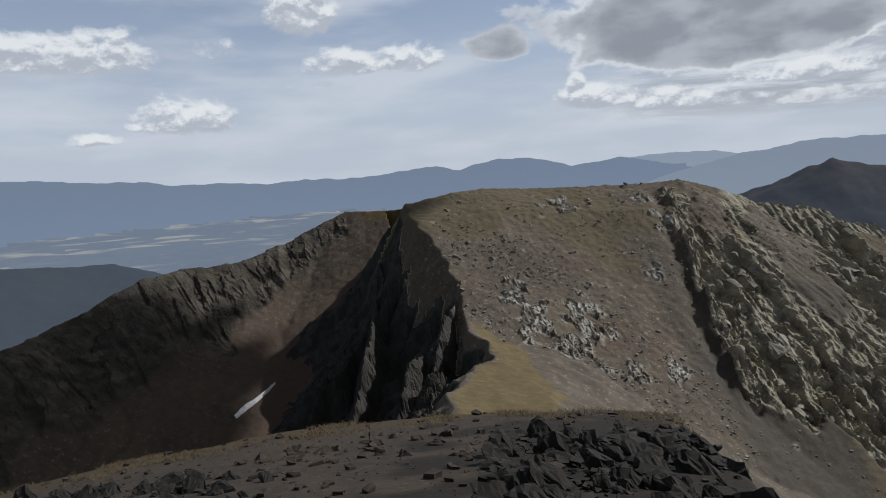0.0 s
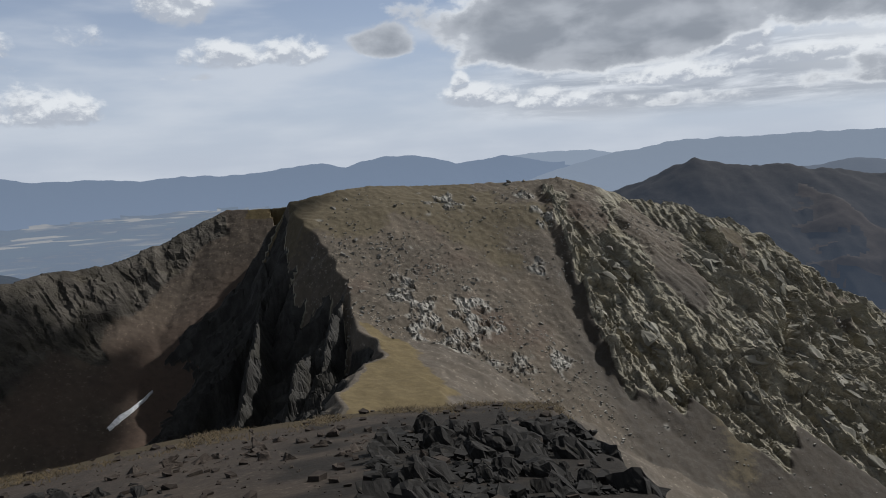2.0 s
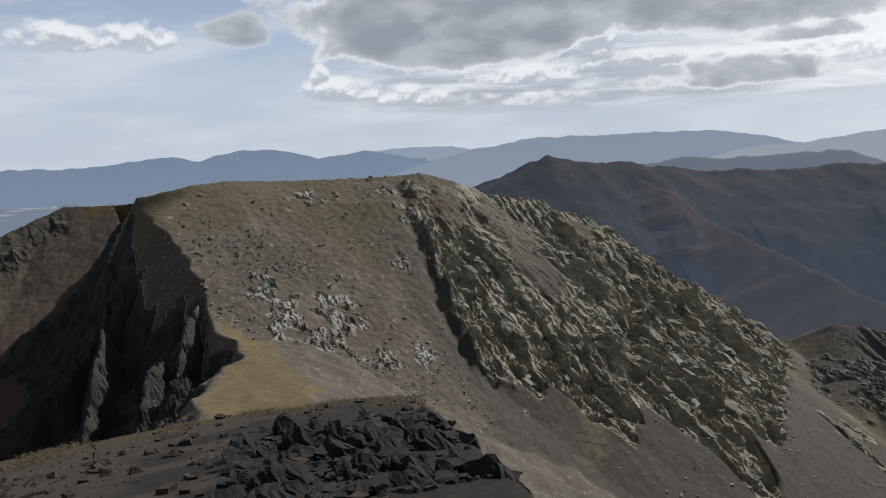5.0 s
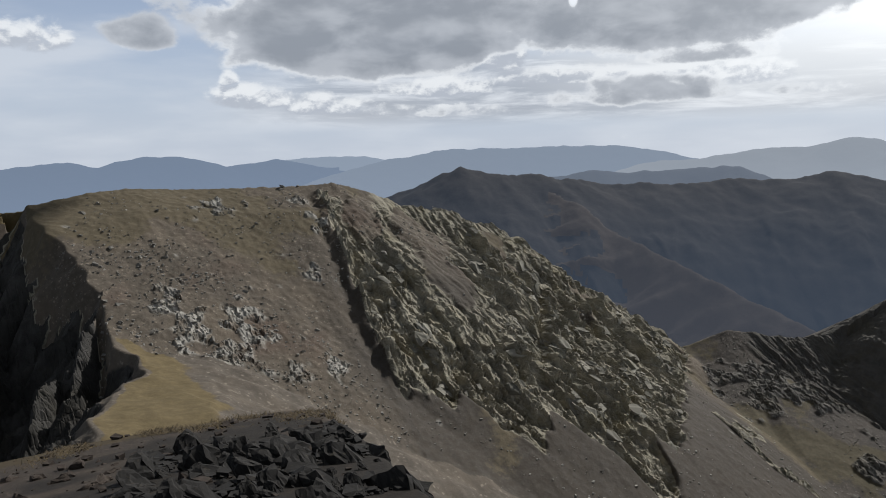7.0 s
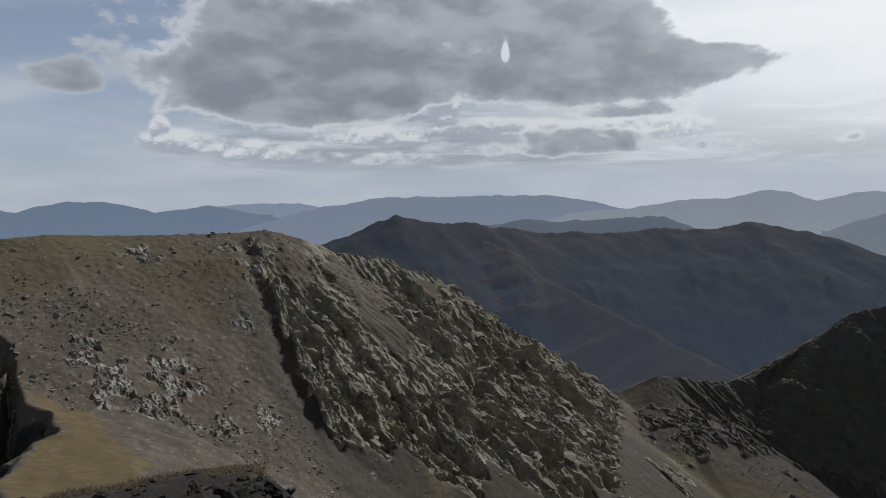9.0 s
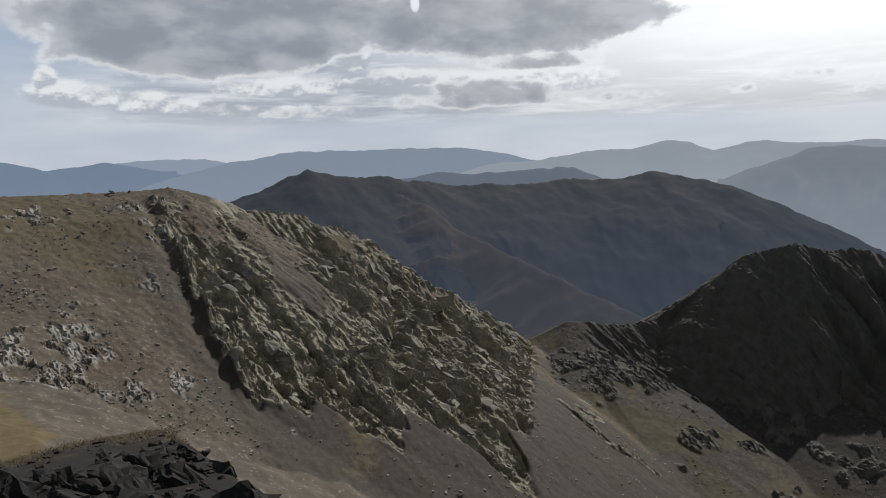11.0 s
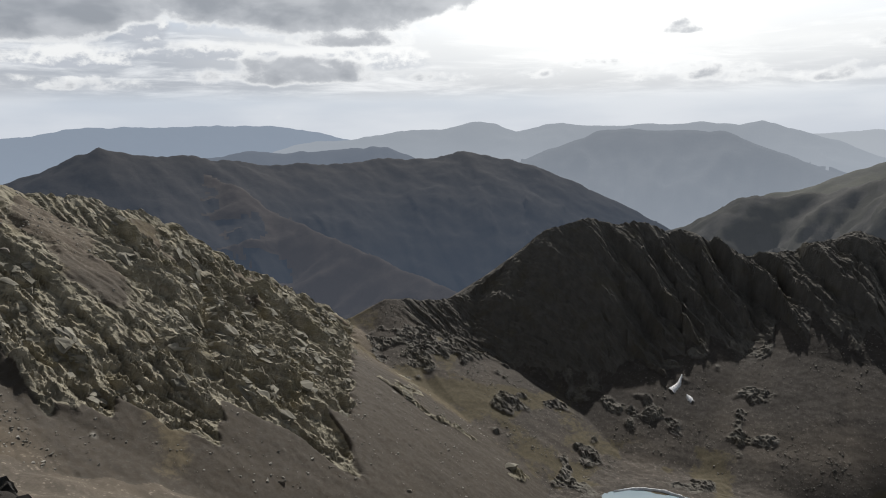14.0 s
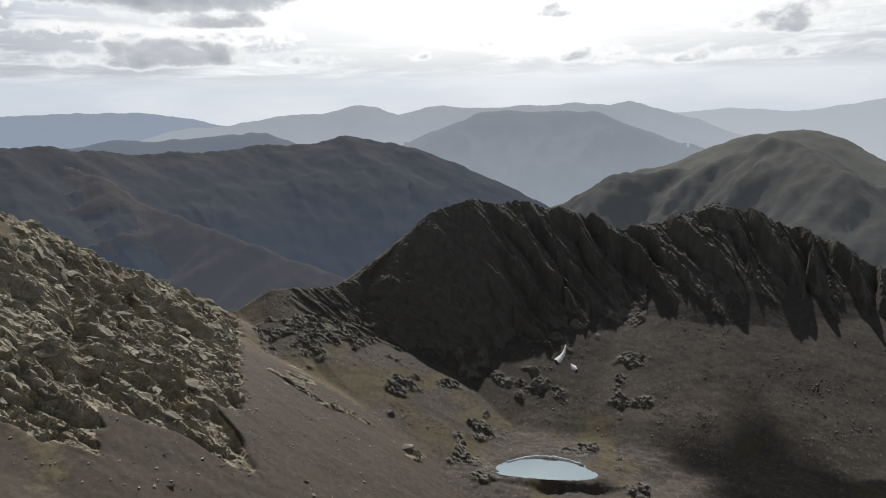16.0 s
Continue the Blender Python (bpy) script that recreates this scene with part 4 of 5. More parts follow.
    red = np.maximum(red, 0.5 * (owner == 2) * step(0.1, 0.5, fbm(x * 0.03, y * 0.03, 3, 66)))
    grass = np.maximum(grass * (r > 40), step(16.2, 17.6, r + grain(x * 0.8, y * 0.8, 92)) * (r < 22) * 0.8 * (x < 3))
    slaty = (owner == 2) * step(-6, 14, x - 96 + 0.1 * db + 10 * grain(x * 0.04, y * 0.04, 93)) * step(35, 80, db) + (owner == 4) * step(60, 130, ud) * (1 - step(115, 140, dd)) * 0.55
    red = np.maximum(red * (r > 40) * (1 - np.clip(slaty, 0, 1)), soil)
    return out, owner, rock, np.clip(grass, 0, 1), np.clip(red, 0, 1), light, np.clip(slaty, 0, 1), bulge * (owner == 2)


def spans(*pieces):
    """Radii from piece to piece: (to, step) or (to, factor) when the number is negative."""
    out, r = [], pieces[0]
    out.append(r)
    for end, size in pieces[1:]:
        while r < end - 1e-6:
            r = min(end, r + size if size > 0 else r * -size)
            out.append(r)
    return np.array(out)


def sheet(bearings, radii, far_too=True):
    """A net of land between bearings (degrees) and radii, and its faces."""
    b, r = np.meshgrid(np.radians(bearings), radii)
    x, y = r * np.sin(b), r * np.cos(b)
    z, owner, rock, grass, red, light, slaty, bulge = heights(x, y, far_too)
    rows, cols = x.shape
    if np.abs(bulge).max() > 0:
        # jointed rock stands out square to the face
        p = np.stack([x, y, z], -1)
        nrm = np.cross(np.gradient(p, axis=1), np.gradient(p, axis=0))
        nrm = nrm / (np.linalg.norm(nrm, axis=-1, keepdims=True) + 1e-9)
        nrm = nrm * np.sign(nrm[..., 2:3])
        for _ in range(6):
            nrm[1:-1, 1:-1] = (nrm[1:-1, 1:-1] + nrm[:-2, 1:-1] + nrm[2:, 1:-1] + nrm[1:-1, :-2] + nrm[1:-1, 2:]) / 5
        p = p + nrm * bulge[..., None]
        x, y, z = p[..., 0], p[..., 1], p[..., 2]
    n = np.arange(rows * cols).reshape(rows, cols)
    quads = np.stack([n[:-1, :-1], n[1:, :-1], n[1:, 1:], n[:-1, 1:]], -1).reshape(-1, 4)[:, ::-1]
    return dict(co=np.stack([x, y, z], -1).reshape(-1, 3), own=owner.ravel(), quads=quads, masks=[a.ravel() for a in (rock, grass, red, light, slaty)])


def land(name, pieces, which, material, rocky=None):
    """One mesh of the faces of these sheets that belong to one of the forms, all or only the rocky or the loose ones."""
    cos, masks, faces, base = [], [], [], 0
    for s in pieces:
        own = s["own"][s["quads"][:, 0]]
        take = np.isin(own, which)
        if rocky is not None:
            take &= (s["masks"][0][s["quads"]].mean(1) > 0.5) == rocky
        q = s["quads"][take]
        if not len(q):
            continue
        used, back = np.unique(q.ravel(), return_inverse=True)
        cos.append(s["co"][used])
        masks.append(np.stack([m[used] for m in s["masks"]], -1))
        faces.append(back.reshape(-1, 4) + base)
        base += len(used)
    if not cos:
        return None
    co, mk, fc = np.concatenate(cos), np.concatenate(masks), np.concatenate(faces)
    me = bpy.data.meshes.new(name)
    me.vertices.add(len(co))
    me.vertices.foreach_set("co", co.astype(np.float32).ravel())
    me.loops.add(fc.size)
    me.loops.foreach_set("vertex_index", fc.astype(np.int32).ravel())
    me.polygons.add(len(fc))
    me.polygons.foreach_set("loop_start", np.arange(0, fc.size, 4, dtype=np.int32))
    me.polygons.foreach_set("use_smooth", (mk[fc[:, 0], 0] < 0.5) & (mk[fc[:, 0], 3] < 0.3))
    me.update(calc_edges=True)
    for k, label in enumerate(("rock", "grass", "red", "light", "slaty")):
        me.attributes.new(label, "FLOAT", "POINT").data.foreach_set("value", mk[:, k].astype(np.float32))
    me.materials.append(material)
    return new(name, me)


AHEAD, ROUND = np.arange(-44, 108.01, 0.14), np.arange(108, 316.1, 2.6)
near_sheet = sheet(np.arange(-60, 60.01, 0.3), spans(0.3, (6, 0.15), (24, 0.09), (52, 0.5)), False)
near_back = sheet(np.arange(60, 300.1, 3), spans(0.3, (52, 1.0)), False)
mid_sheet = sheet(AHEAD, spans(52, (150, 2.0), (450, 0.75), (560, 0.9), (700, 4.0)), False)
far_sheet = sheet(np.arange(-44, 108.01, 0.2), spans(700, (1750, 7.0), (4900, -1.012)))
back_sheet = sheet(ROUND, spans(52, (4900, -1.08)))

# ---- the land ----
def part(name, mesh, material_, parent, label=""):
    """A mesh as one part of a thing."""
    ob = new(name, mesh)
    if material_:
        mesh.materials.append(material_)
    ob.parent = parent
    return tagged(ob, label)


def thing(name, label, category, group="", kind=""):
    return tagged(new(name), label, category, group, kind)


def piece(name, parent, which, mat, rocky, label=""):
    ob = land(name, wide, which, mat, rocky)
    if ob:
        ob.parent = parent
        tagged(ob, label)
    return ob


wide = [mid_sheet, far_sheet, back_sheet]
# the summit underfoot keeps a net of its own
ground = tagged(land("ground", [near_sheet, near_back], range(17), M_SUMMIT), "brown stony summit ground with slate and dry grass", "ground", "", "structure")
tagged(land("valley_floor", [mid_sheet, back_sheet], [0], M_DARK), "grey-brown cirque floor with scree and thin turf", "ground", "", "structure")
tagged(land("plain", [far_sheet], [0], M_PLAIN), "hazy plain with pale fields and dark woods", "ground", "", "structure")
mountain_ob = thing("mountain", "brown scree mountain with a jointed rock face", "mountain")
piece("scree_slope", mountain_ob, [2], M_LAND, False, "brown scree slope with patches of dry turf")
piece("rock_face", mountain_ob, [2], M_LAND, True, "grey jointed rock face in slanting slabs")
saddle_ob = thing("arete", "narrow ridge with a golden grass saddle above a dark cliff", "ridge")
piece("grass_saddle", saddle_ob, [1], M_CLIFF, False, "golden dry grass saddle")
piece("cliff", saddle_ob, [1], M_CLIFF, True, "ribbed slate cliff with shade darkened into its stone")
west_ob = thing("rocky_ridge", "shaded rocky ridge with reddish scree below it", "ridge")
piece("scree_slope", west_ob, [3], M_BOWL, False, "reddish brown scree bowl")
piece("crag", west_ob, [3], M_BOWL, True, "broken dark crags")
dark_ob = thing("dark_peak", "dark slate peaks with slanting ribs above grey scree", "mountain")
piece("rock_wall", dark_ob, [4], M_DARK, True, "dark slate wall with slanting ribs")
piece("scree_apron", dark_ob, [4], M_DARK, False, "grey scree and thin grass below the wall")
range_ob = thing("mountain_range", "long range darkened as if by cloud shadow, with a sharp peak", "mountain range")
piece("range_slope", range_ob, [5], M_MID, None, "slope with cloud shadow and blue haze put into its colour")
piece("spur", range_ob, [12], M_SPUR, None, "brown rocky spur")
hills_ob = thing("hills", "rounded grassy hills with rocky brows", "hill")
piece("front_hill", hills_ob, [6], M_HILL, None, "grassy hill darkened as under cloud")
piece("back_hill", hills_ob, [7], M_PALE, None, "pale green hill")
# the haze of these ranges is glow in their materials
for name, which, mat, label in (("backdrop_range", 8, M_FAR, "hazy blue mountain ranges below the sun"), ("backdrop_mass", 13, M_EAST, "hazy mountain mass with a deep valley beside it"), ("backdrop_pale_range", 14, M_PALEST, "palest ridge fading into bright haze"), ("backdrop_fading_range", 15, M_FADING, "faint ridge fading into the haze"), ("backdrop_dark_range", 16, M_FRONT, "low dark blue ridge behind the darkened range"), ("backdrop_blue_range", 9, M_BLUE, "pale blue range fading into the haze"),
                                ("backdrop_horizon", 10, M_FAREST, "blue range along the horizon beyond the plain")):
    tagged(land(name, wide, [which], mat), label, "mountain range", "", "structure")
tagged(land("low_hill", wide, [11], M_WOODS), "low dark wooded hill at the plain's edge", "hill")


# ---- the tarn and the snow ----
def outline(cx, cy, z, a, b, turn, seed, name):
    bm = bmesh.new()
    ring = []
    for k in range(72):
        th = 2 * math.pi * k / 72
        wob = 1 + 0.14 * noise.noise((math.cos(th) * 2.2 + seed, math.sin(th) * 2.2, 0))
        x, y = a * wob * math.cos(th), b * wob * math.sin(th) * (1 if math.sin(th) > 0 else 0.31)
        ring.append(bm.verts.new((cx + x * math.cos(turn) - y * math.sin(turn), cy + x * math.sin(turn) + y * math.cos(turn), z)))
    bm.faces.new(ring)
    me = bpy.data.meshes.new(name)
    bm.to_mesh(me)
    bm.free()
    return me


m_water, n = material("tarn_water")
ripple = n.noise(n.node("ShaderNodeTexCoord").outputs["Object"], 1.5, 3.0)
skin = n.node("ShaderNodeBsdfPrincipled", Base_Color=(0.2, 0.27, 0.31, 1), Roughness=0.12, Normal=n.node("ShaderNodeBump", Strength=0.1, Distance=0.1, Height=ripple).outputs[0])
n.node("ShaderNodeOutputMaterial", Surface=skin.outputs[0])
tarn = new("tarn", outline(*TARN, 26.5, 17.2, radians(-75), 3, "tarn"))
tarn.data.materials.append(m_water)
tagged(tarn, "small pale mountain tarn reflecting the bright sky", "tarn", "", "structure")


def drop_to_land(xy, far_too=False):
    xy = np.array(xy, float)
    return heights(xy[:, 0], xy[:, 1], far_too)


def snow(path, widths, label, seed):
    """A bank of old snow laid along a line over the land, thicker in the middle."""
    pts, steps, across = [], 40, 9
    for i in range(steps + 1):
        f = i / steps * (len(path) - 1)
        k = min(int(f), len(path) - 2)
        p, q = Vector(path[k]).lerp(Vector(path[k + 1]), f - k), (Vector(path[k + 1]) - Vector(path[k])).normalized()
        wide_ = widths[k] + (widths[k + 1] - widths[k]) * (f - k)
        wide_ *= 1 + 0.35 * noise.noise((i * 0.35, seed, 0))
        for j in range(across):
            s_ = j / (across - 1) * 2 - 1
            pts.append((p.x - q.y * wide_ * s_ / 2, p.y + q.x * wide_ * s_ / 2, 1 - s_ * s_))
    z = drop_to_land([(a, b) for a, b, c in pts])[0]
    me = bpy.data.meshes.new("snow_patch")
    faces = [(i * across + j, i * across + j + 1, (i + 1) * across + j + 1, (i + 1) * across + j) for i in range(steps) for j in range(across - 1)]
    me.from_pydata([(a, b, zz - 0.3 + 1.3 * c) for (a, b, c), zz in zip(pts, z)], [], faces)
    for f in me.polygons:
        f.use_smooth = True
    me.materials.append(m_snow)
    return tagged(new("snow_patch", me), label, "snow patch", "snow patches")


snow([(-89.5, 271.3), (-86.4, 277.1), (-82.8, 282.4), (-80.4, 287.2), (-77.5, 293.5)], [1.6, 2.9, 2.0, 1.3, 0.4], "long thin patch of old snow below the cliff", 1)
snow([(416.5, 103.4), (410, 103.4), (404.3, 106.2)], [0.7, 3.2, 5.6], "small patch of old snow at the foot of scree", 2)
snow([(404.2, 96.8), (402.5, 94.7), (400.8, 92.6)], [1.4, 4.0, 2.4], "small patch of old snow at the foot of scree", 3)
shore = [(TARN[0] + 0.966 * across + k * 0.26, TARN[1] + 0.26 * across - k * 0.966) for k, across in ((-20, 9.2), (-13, 13.8), (-5, 16.0), (4, 16.2), (12, 14.2), (19, 10.0))]
snow(shore, [0.8, 1.9, 1.2, 2.2, 1.5, 0.6], "rim of old snow along the tarn's far shore", 4)


# ---- stones ----
def shard(name, seed, sx, sy, sz, count=16, rough=1):
    """An angular broken stone: the hull of points in a skewed box, its faces broken into ledges."""
    r_ = random.Random(seed)
    bm = bmesh.new()
    for k in range(count):
        p = Vector([r_.uniform(-1, 1) for _ in range(3)])
        p /= max(abs(c) for c in p) ** r_.uniform(0.4, 1.0)
        bm.verts.new((p.x * sx + 0.35 * p.z * sx, p.y * sy, p.z * sz))
    bmesh.ops.convex_hull(bm, input=bm.verts)
    bmesh.ops.delete(bm, geom=[v for v in bm.verts if not v.link_faces], context="VERTS")
    for length in (0.25, 0.14)[:rough]:
        bmesh.ops.subdivide_edges(bm, edges=[e for e in bm.edges if e.calc_length() > length], cuts=1, use_grid_fill=True)
        bmesh.ops.triangulate(bm, faces=bm.faces)
    for v in bm.verts:
        q = v.co * 4 + Vector((seed, 0, 0))
        v.co += Vector((noise.noise(q), noise.noise(q + Vector((7, 0, 0))), noise.noise(q + Vector((0, 7, 0))))) * 0.045
        if rough > 1:
            q *= 2.7
            v.co += Vector((noise.cell(q), noise.cell(q + Vector((7, 0, 0))), noise.cell(q + Vector((0, 7, 0))))) * 0.03
    me = bpy.data.meshes.new(name)
    bm.to_mesh(me)
    bm.free()
    return me


rng = random.Random(11)
blades = [shard("slate_rock", 100 + k, 0.55, 0.24 + 0.05 * (k % 3), 0.09 + 0.035 * (k % 4), 16, 2) for k in range(10)]
cobbles = [shard("slate_rock", 200 + k, 0.5, 0.4, 0.3 + 0.04 * (k % 3), 11, 2) for k in range(6)]
for me in blades + cobbles:
    me.materials.append(M_SLATE)
rusty = [me.copy() for me in cobbles]
for me in rusty:
    me.materials.clear()
    me.materials.append(M_RUSTY)


def lay(meshes, places, label, group, lean):
    """Stones at (x, y, size), sunk a little into the ground."""
    if not places:
        return
    z = drop_to_land([p[:2] for p in places])[0]
    for (x, y, size), h in zip(places, z):
        ob = new("slate_rock", rng.choice(meshes))
        ob.location = (x, y, h - size * 0.04)
        ob.rotation_euler = (rng.uniform(-0.4, 0.4) + lean[0], rng.uniform(-0.3, 0.3) + lean[1], lean[2] + rng.uniform(-lean[3], lean[3]))
        ob.scale = (size, size * rng.uniform(0.8, 1.2), size * rng.uniform(0.8, 1.3))
        tagged(ob, label, "rock", group)


def brink(y):
    return 3.3 + 0.2 * (y - 6.9)


outcrop = []
while len(outcrop) < 150:
    y = rng.uniform(6.8, 13.2)
    x = rng.uniform(0.3 + 0.1 * (y - 7), brink(y) - 0.05)
    if y > 11 and rng.random() < 0.5:
        continue
    outcrop.append((x, y, rng.random() ** 3 * 0.75 + 0.14))
lay(blades, outcrop, "dark angular slate blade leaning on the summit outcrop", "slate outcrop blocks", (0.35, 0.75, -0.75, 0.6))
lay(cobbles, [(4.1, 10.2, 0.75), (3.75, 8.2, 0.6), (3.9, 9.3, 0.5), (4.25, 11.3, 0.45)], "dark slate boulder at the brink of the summit", "brink boulders", (0, 0, 0, 3))
left_clump = [(rng.gauss(-4.4, 0.9), rng.gauss(10.3, 0.75), rng.uniform(0.1, 1.0) ** 2.4 * 0.6 + 0.1) for _ in range(62)]
left_clump += [(rng.gauss(-7.4, 0.9), rng.gauss(11.8, 0.7), rng.uniform(0.2, 0.6)) for _ in range(26)]
lay(blades, left_clump, "dark slate blade in a clump on the summit", "slate clump blocks", (0.3, 0.5, -0.5, 0.8))
middle = [(rng.gauss(-2.4, 0.9), rng.gauss(13.0, 0.7), rng.uniform(0.12, 0.42)) for _ in range(34)]
middle += [(rng.gauss(0.6, 0.7), rng.gauss(12.2, 0.9), rng.uniform(0.1, 0.36)) for _ in range(26)]
lay(rusty, middle, "rusty brown slate stone lying on gravel", "loose summit stones", (0, 0, 0, 3))
def scatter(name, seeds, count, spread, pick, sizes, mat, label, parent=None):
    """Many small stones as one mesh: eight-cornered lumps set into the land where pick() allows."""
    gen = np.random.default_rng(seeds)
    x, y = spread(gen, count)
    z, own, rock, grass, red, light, slaty, _ = heights(x, y, False)
    ok = pick(gen, x, y, own, rock, grass, light, slaty) if parent else pick(gen, x, y, own, rock, grass, light)
    x, y, z = x[ok], y[ok], z[ok]
    k = len(x)
    box = np.array([(a, b, c) for a in (-1, 1) for b in (-1, 1) for c in (-1, 1)], float) * 0.5
    quads = np.array([(0, 1, 3, 2), (4, 6, 7, 5), (0, 4, 5, 1), (2, 3, 7, 6), (0, 2, 6, 4), (1, 5, 7, 3)])
    size = sizes(gen, k)[:, None, None]
    v = box[None] * (1 + 0.5 * gen.uniform(-1, 1, (k, 8, 3))) * np.array([1.2, 0.9, 0.75]) * size
    th = gen.uniform(0, 6.28, k)[:, None]
    vx, vy = v[..., 0] * np.cos(th) - v[..., 1] * np.sin(th), v[..., 0] * np.sin(th) + v[..., 1] * np.cos(th)
    co = np.stack([vx + x[:, None], vy + y[:, None], v[..., 2] + z[:, None] + 0.15 * size[..., 0]], -1).reshape(-1, 3)
    fc = (quads[None] + 8 * np.arange(k)[:, None, None]).reshape(-1, 4)
    me = bpy.data.meshes.new(name)
    me.vertices.add(len(co))
    me.vertices.foreach_set("co", co.astype(np.float32).ravel())
    me.loops.add(fc.size)
    me.loops.foreach_set("vertex_index", fc.astype(np.int32).ravel())
    me.polygons.add(len(fc))
    me.polygons.foreach_set("loop_start", np.arange(0, fc.size, 4, dtype=np.int32))
    me.polygons.foreach_set("use_smooth", np.zeros(len(fc), bool))
    me.update(calc_edges=True)
    me.materials.append(mat)
    ob = new(name, me)
    ob.parent = parent
    return tagged(ob, label, "" if parent else "stones", "", "stuff")


def wedge(b0, b1, r0, r1):
    def spread(gen, count):
        b, r = np.radians(gen.uniform(b0, b1, count)), gen.uniform(r0, r1, count)
        return r * np.sin(b), r * np.cos(b)
    return spread


def clustered(share, freq, seed, form_=2):
    def pick(gen, x, y, own, rock, grass, light, slaty=0.0):
        dens = step(-0.15, 0.45, fbm(x * freq, y * freq, 3, seed)) * (1 - rock) * (1 - 0.75 * grass) * (1 - 0.8 * slaty) + 0.8 * light
        return (own == form_) & (gen.uniform(0, 1, len(x)) < dens * share)
    return pick


small = lambda gen, k: 0.2 + 0.62 * gen.uniform(0, 1, k) ** 3
scatter("scree_stone", 1, 64000, wedge(-2, 60, 170, 400), clustered(0.5, 0.03, 80), small, M_BOULDER, "grey stones strewn over the scree", mountain_ob)
scatter("pale_stone", 2, 26000, wedge(-2, 60, 170, 400), clustered(0.7, 0.03, 81), small, M_QUARTZ, "pale stones strewn over the scree", mountain_ob)
lumps = [shard("boulder", 300 + k, 0.6, 0.5, 0.4, 11) for k in range(6)]
for me in lumps:
    me.materials.append(M_BOULDER)
gen = np.random.default_rng(9)
bx, by = wedge(-2, 58, 180, 380)(gen, 2600)
bz, bown, brock, bgrass, _, blight, bslaty, _ = heights(bx, by, False)
chosen = np.flatnonzero(clustered(0.55, 0.03, 82)(gen, bx, by, bown, brock, bgrass, blight, bslaty))[:280]
for k in chosen:
    ob = new("boulder", lumps[int(gen.integers(6))])
    size = 0.8 + 2.0 * gen.uniform() ** 3
    ob.location, ob.scale = (bx[k], by[k], bz[k] + 0.1 * size), (size, size * gen.uniform(0.7, 1.1), size * gen.uniform(0.6, 1.0))
    ob.rotation_euler = (gen.uniform(-0.3, 0.3), gen.uniform(-0.3, 0.3), gen.uniform(0, 6.28))
    ob.parent = mountain_ob
scatter("slate_shard", 6, 11000, lambda gen, k: (gen.uniform(0.3, 5.2, k), gen.uniform(7.0, 13.4, k)), lambda gen, x, y, own, rock, grass, light: (x < brink(y) - 0.02) & (x > 0.2 + 0.1 * (y - 7)) & (gen.uniform(0, 1, len(x)) < 0.8 * step(-0.1, 0.4, grain(x * 0.8, y * 0.8, 97)) * (1 - 0.6 * step(10.5, 13, y))), lambda gen, k: 0.02 + 0.17 * gen.uniform(0, 1, k) ** 3, M_SLATE, "broken dark slate heaped on the summit outcrop")
scatter("gravel_stone", 5, 1000, wedge(-42, 20, 6.5, 18), lambda gen, x, y, own, rock, grass, light: gen.uniform(0, 1, len(x)) < 0.9, lambda gen, k: 0.02 + 0.15 * gen.uniform(0, 1, k) ** 5, M_RUSTY, "small loose stones on the summit gravel")
scatter("basin_stone", 4, 46000, wedge(46, 104, 260, 470), clustered(0.6, 0.03, 83, 4), small, M_BOULDER, "grey boulders strewn over the basin", dark_ob)


# ---- slabs of the jointed face ----
def slab_frame(x, y):
    """Down the slope, across it and out of it, at places on the face."""
    e = 6.0
    dzdx = (heights(x + e, y, False)[0] - heights(x - e, y, False)[0]) / (2 * e)
    dzdy = (heights(x, y + e, False)[0] - heights(x, y - e, False)[0]) / (2 * e)
    out = np.stack([-dzdx, -dzdy, np.ones(x.shape)], -1)
    out /= np.linalg.norm(out, axis=-1, keepdims=True)
    down = np.stack([np.full(x.shape, 0.35), np.full(x.shape, -1.0), np.zeros(x.shape)], -1)
    down -= out * (down * out).sum(-1, keepdims=True)
    down /= np.linalg.norm(down, axis=-1, keepdims=True)
    return down, np.cross(out, down), out


gen = np.random.default_rng(21)
fx, fy = gen.uniform(100, 335, 30000), gen.uniform(120, 352, 30000)
fz, fown, frock, _, _, _, _, fbulge = heights(fx, fy, False)
clump = grain(fx * 0.045, fy * 0.045, 98) + 0.7 * grain(fx * 0.14, fy * 0.14, 99)
on = np.flatnonzero((fown == 2) & (frock > 0.9) & (fx < 345) & (gen.uniform(0, 1, len(fx)) < 0.3 * step(-0.05, 0.55, clump) + 0.015) & (ridge(fx, fy, CREST)[2] > 9))
fx, fy, fz, fbulge = fx[on], fy[on], fz[on], fbulge[on]
down, cross, out_ = slab_frame(fx, fy)
slabs = [shard("rock_slab", 400 + k, 0.62, 0.36, 0.26, 14) for k in range(8)]
for me in slabs:
    me.materials.append(M_SLAB)
for k in range(min(295, len(fx))):
    size = 2.0 + 6.0 * gen.uniform() ** 2.6
    m = Matrix((down[k], cross[k], out_[k])).transposed().to_4x4() @ pose(0, 0, 0, gen.uniform(0, 42), gen.uniform(-16, 22), gen.uniform(-35, 35))
    m.translation = Vector((fx[k], fy[k], fz[k])) + Vector(out_[k]) * (fbulge[k] - 0.1 * size)
    ob = new("rock_slab", slabs[int(gen.integers(8))])
    ob.matrix_world = m @ Matrix.Diagonal((size, size * gen.uniform(0.7, 1.2), size * gen.uniform(0.7, 1.2), 1))
    ob.parent = mountain_ob
# the smaller blocks of the face, too many to count
k = len(fx) - 295
box = np.array([(a, b, c) for a in (-1, 1) for b in (-1, 1) for c in (-1, 1)], float) * 0.5
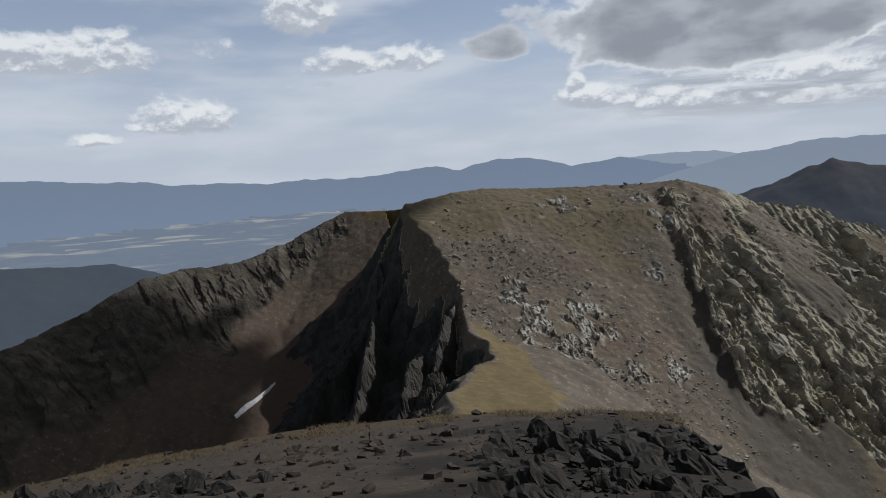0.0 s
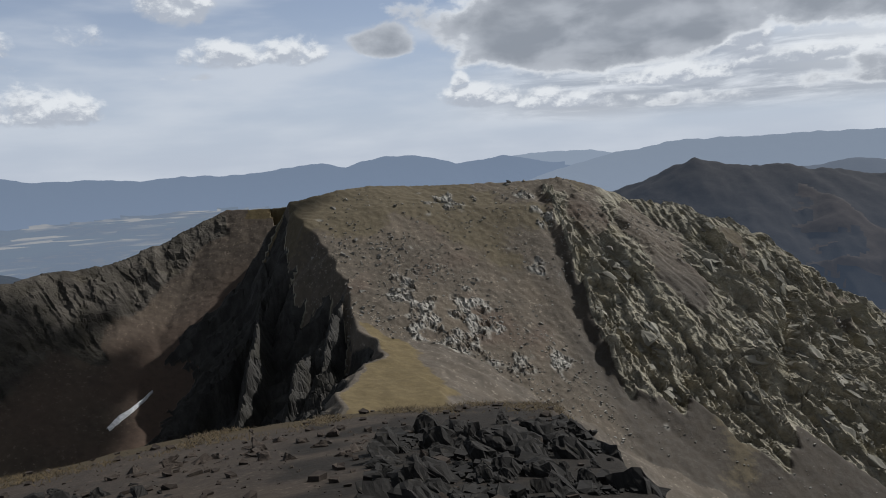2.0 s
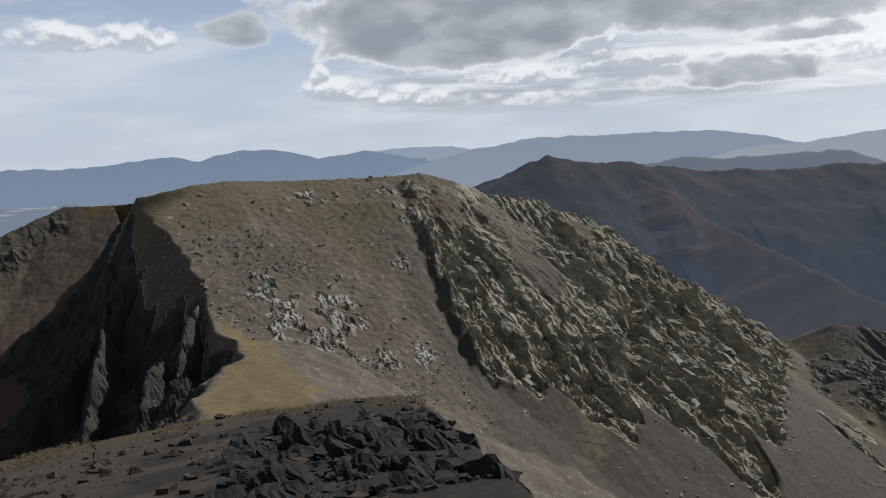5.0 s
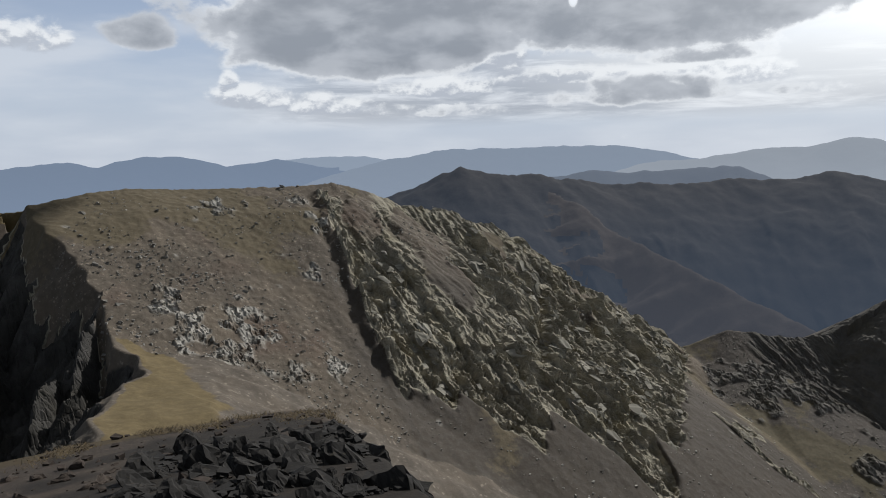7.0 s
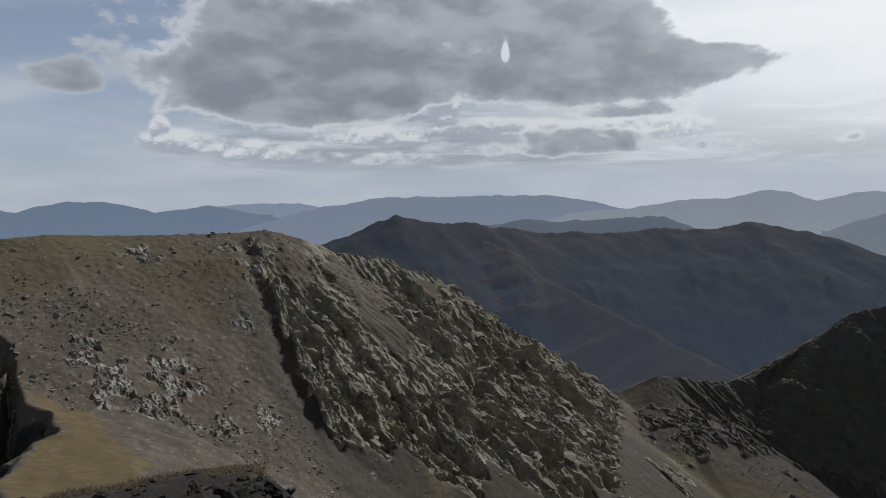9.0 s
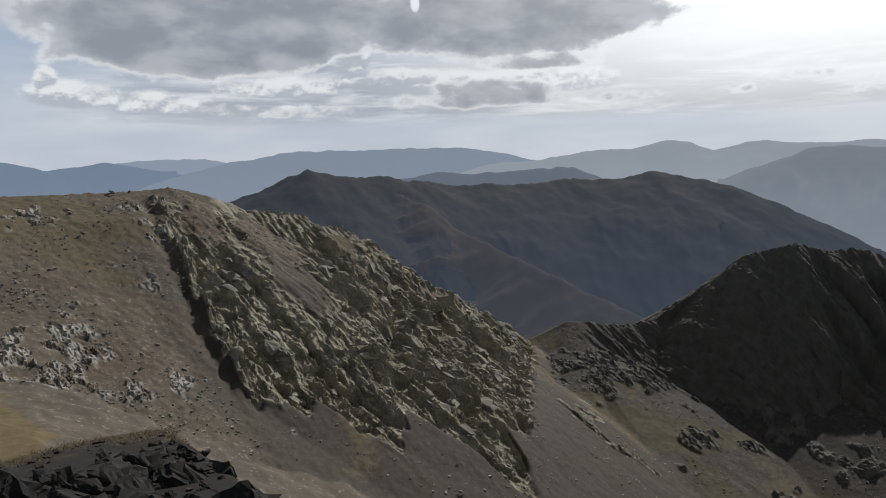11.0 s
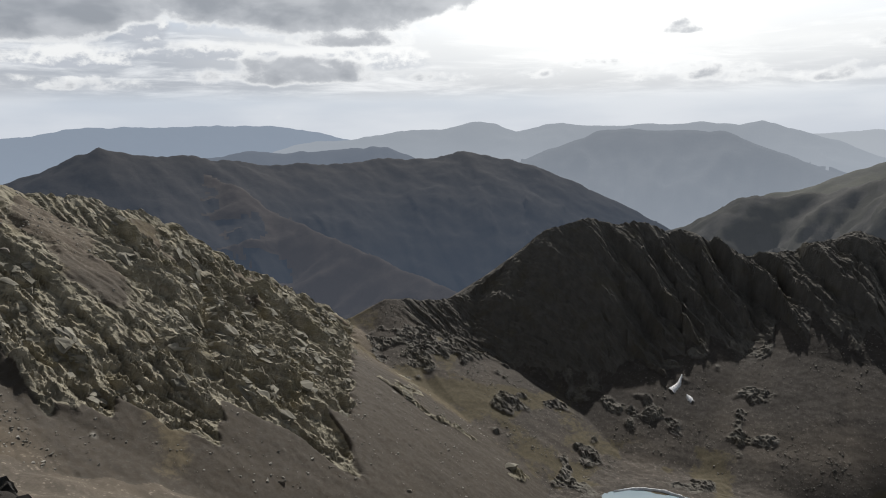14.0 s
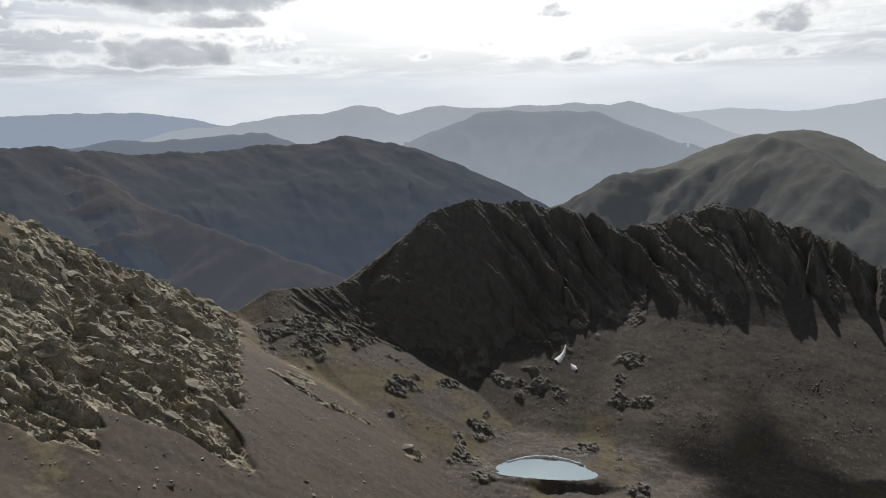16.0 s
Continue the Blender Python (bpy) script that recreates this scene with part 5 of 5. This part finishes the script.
quads = np.array([(0, 1, 3, 2), (4, 6, 7, 5), (0, 4, 5, 1), (2, 3, 7, 6), (0, 2, 6, 4), (1, 5, 7, 3)])
size = (0.6 + 2.4 * gen.uniform(0, 1, k) ** 3)[:, None, None]
v = box[None] * (1 + 0.45 * gen.uniform(-1, 1, (k, 8, 3))) * np.array([1.6, 0.9, 0.55]) * size
tilt = np.radians(gen.uniform(-10, 45, k))[:, None]
turn = np.radians(gen.uniform(-40, 40, k))[:, None]
v = np.stack([v[..., 0] * np.cos(turn) - v[..., 1] * np.sin(turn), v[..., 0] * np.sin(turn) + v[..., 1] * np.cos(turn), v[..., 2]], -1)
vy, vz = v[..., 1] * np.cos(tilt) - v[..., 2] * np.sin(tilt), v[..., 1] * np.sin(tilt) + v[..., 2] * np.cos(tilt)
rest = slice(295, None)
co = v[..., 0:1] * down[rest, None] + vy[..., None] * cross[rest, None] + (vz + fbulge[rest, None])[..., None] * out_[rest, None] + np.stack([fx, fy, fz], -1)[rest, None]
me = bpy.data.meshes.new("small_block")
me.from_pydata(co.reshape(-1, 3).tolist(), [], (quads[None] + 8 * np.arange(k)[:, None, None]).reshape(-1, 4).tolist())
me.polygons.foreach_set("use_smooth", np.zeros(len(me.polygons), bool))
me.materials.append(M_SLAB)
ob = new("small_block", me)
ob.parent = mountain_ob
tagged(ob, "small grey blocks of the jointed face", "", "", "stuff")


# ---- dry grass along the brink ----
def tufts(name, count, seed):
    gen = np.random.default_rng(seed)
    a = np.radians(gen.uniform(-42, 19, count))
    r = 17.3 + gen.normal(0, 0.8, count)
    x, y = r * np.sin(a), r * np.cos(a)
    keep = grain(x * 0.5, y * 0.5, 90) + 0.5 * grain(x * 1.7, y * 1.7, 96) > 0.06
    x, y = x[keep], y[keep]
    z = heights(x, y, False)[0]
    verts, faces = [], []
    for px, py, pz in zip(x, y, z):
        for _ in range(9):
            th, tall, out = gen.uniform(0, 6.28), gen.uniform(0.01, 0.06), gen.uniform(0.05, 0.18)
            bx, by = px + gen.normal(0, 0.1), py + gen.normal(0, 0.1)
            c, s_ = math.cos(th), math.sin(th)
            k = len(verts)
            verts += [(bx - s_ * 0.012, by + c * 0.012, pz - 0.03), (bx + s_ * 0.012, by - c * 0.012, pz - 0.03), (bx + c * out, by + s_ * out, pz + tall)]
            faces.append((k, k + 1, k + 2))
    me = bpy.data.meshes.new(name)
    me.from_pydata(verts, [], faces)
    me.materials.append(M_GRASS)
    return tagged(new(name, me), "dry yellow grass fringing the brink of the summit", "grass", "", "stuff")


tufts("dry_grass", 5200, 5)


# ---- clouds added out of view, to cast shadows on the bowl and the basin ----
M_CLOUD, n = material("cloud")
skin = n.node("ShaderNodeBsdfDiffuse", Color=(0.8, 0.8, 0.8, 1))
n.node("ShaderNodeOutputMaterial", Surface=skin.outputs[0])


def cloud(target, wide_, deep, turn, seed, lift=900.0):
    """A heap of cloud so far up the sun's way that its shadow falls on the target."""
    bm = bmesh.new()
    bmesh.ops.create_icosphere(bm, subdivisions=5, radius=1.0)
    for v in bm.verts:
        d = v.co.normalized()
        k = 1 + 0.75 * noise.fractal(d * 2.1 + Vector((seed, 0, 0)), 0.9, 2.1, 5)
        v.co = Vector((d.x * wide_ * k, d.y * deep * k, d.z * 0.22 * min(wide_, deep) * k))
    for f in bm.faces:
        f.smooth = True
    me = bpy.data.meshes.new("cloud")
    bm.to_mesh(me)
    bm.free()
    me.materials.append(M_CLOUD)
    ob = new("cloud", me)
    ob.location = Vector(target) + Vector(toward) * (lift / toward[2])
    ob.rotation_euler = (0, 0, turn)
    return tagged(ob, "unseen heap cloud added to shade the land below", "cloud", "clouds", "structure")


cloud((-170, 212, -95), 98, 56, 0.95, 1)
cloud((338, -38, -182), 46, 27, 1.45, 2)
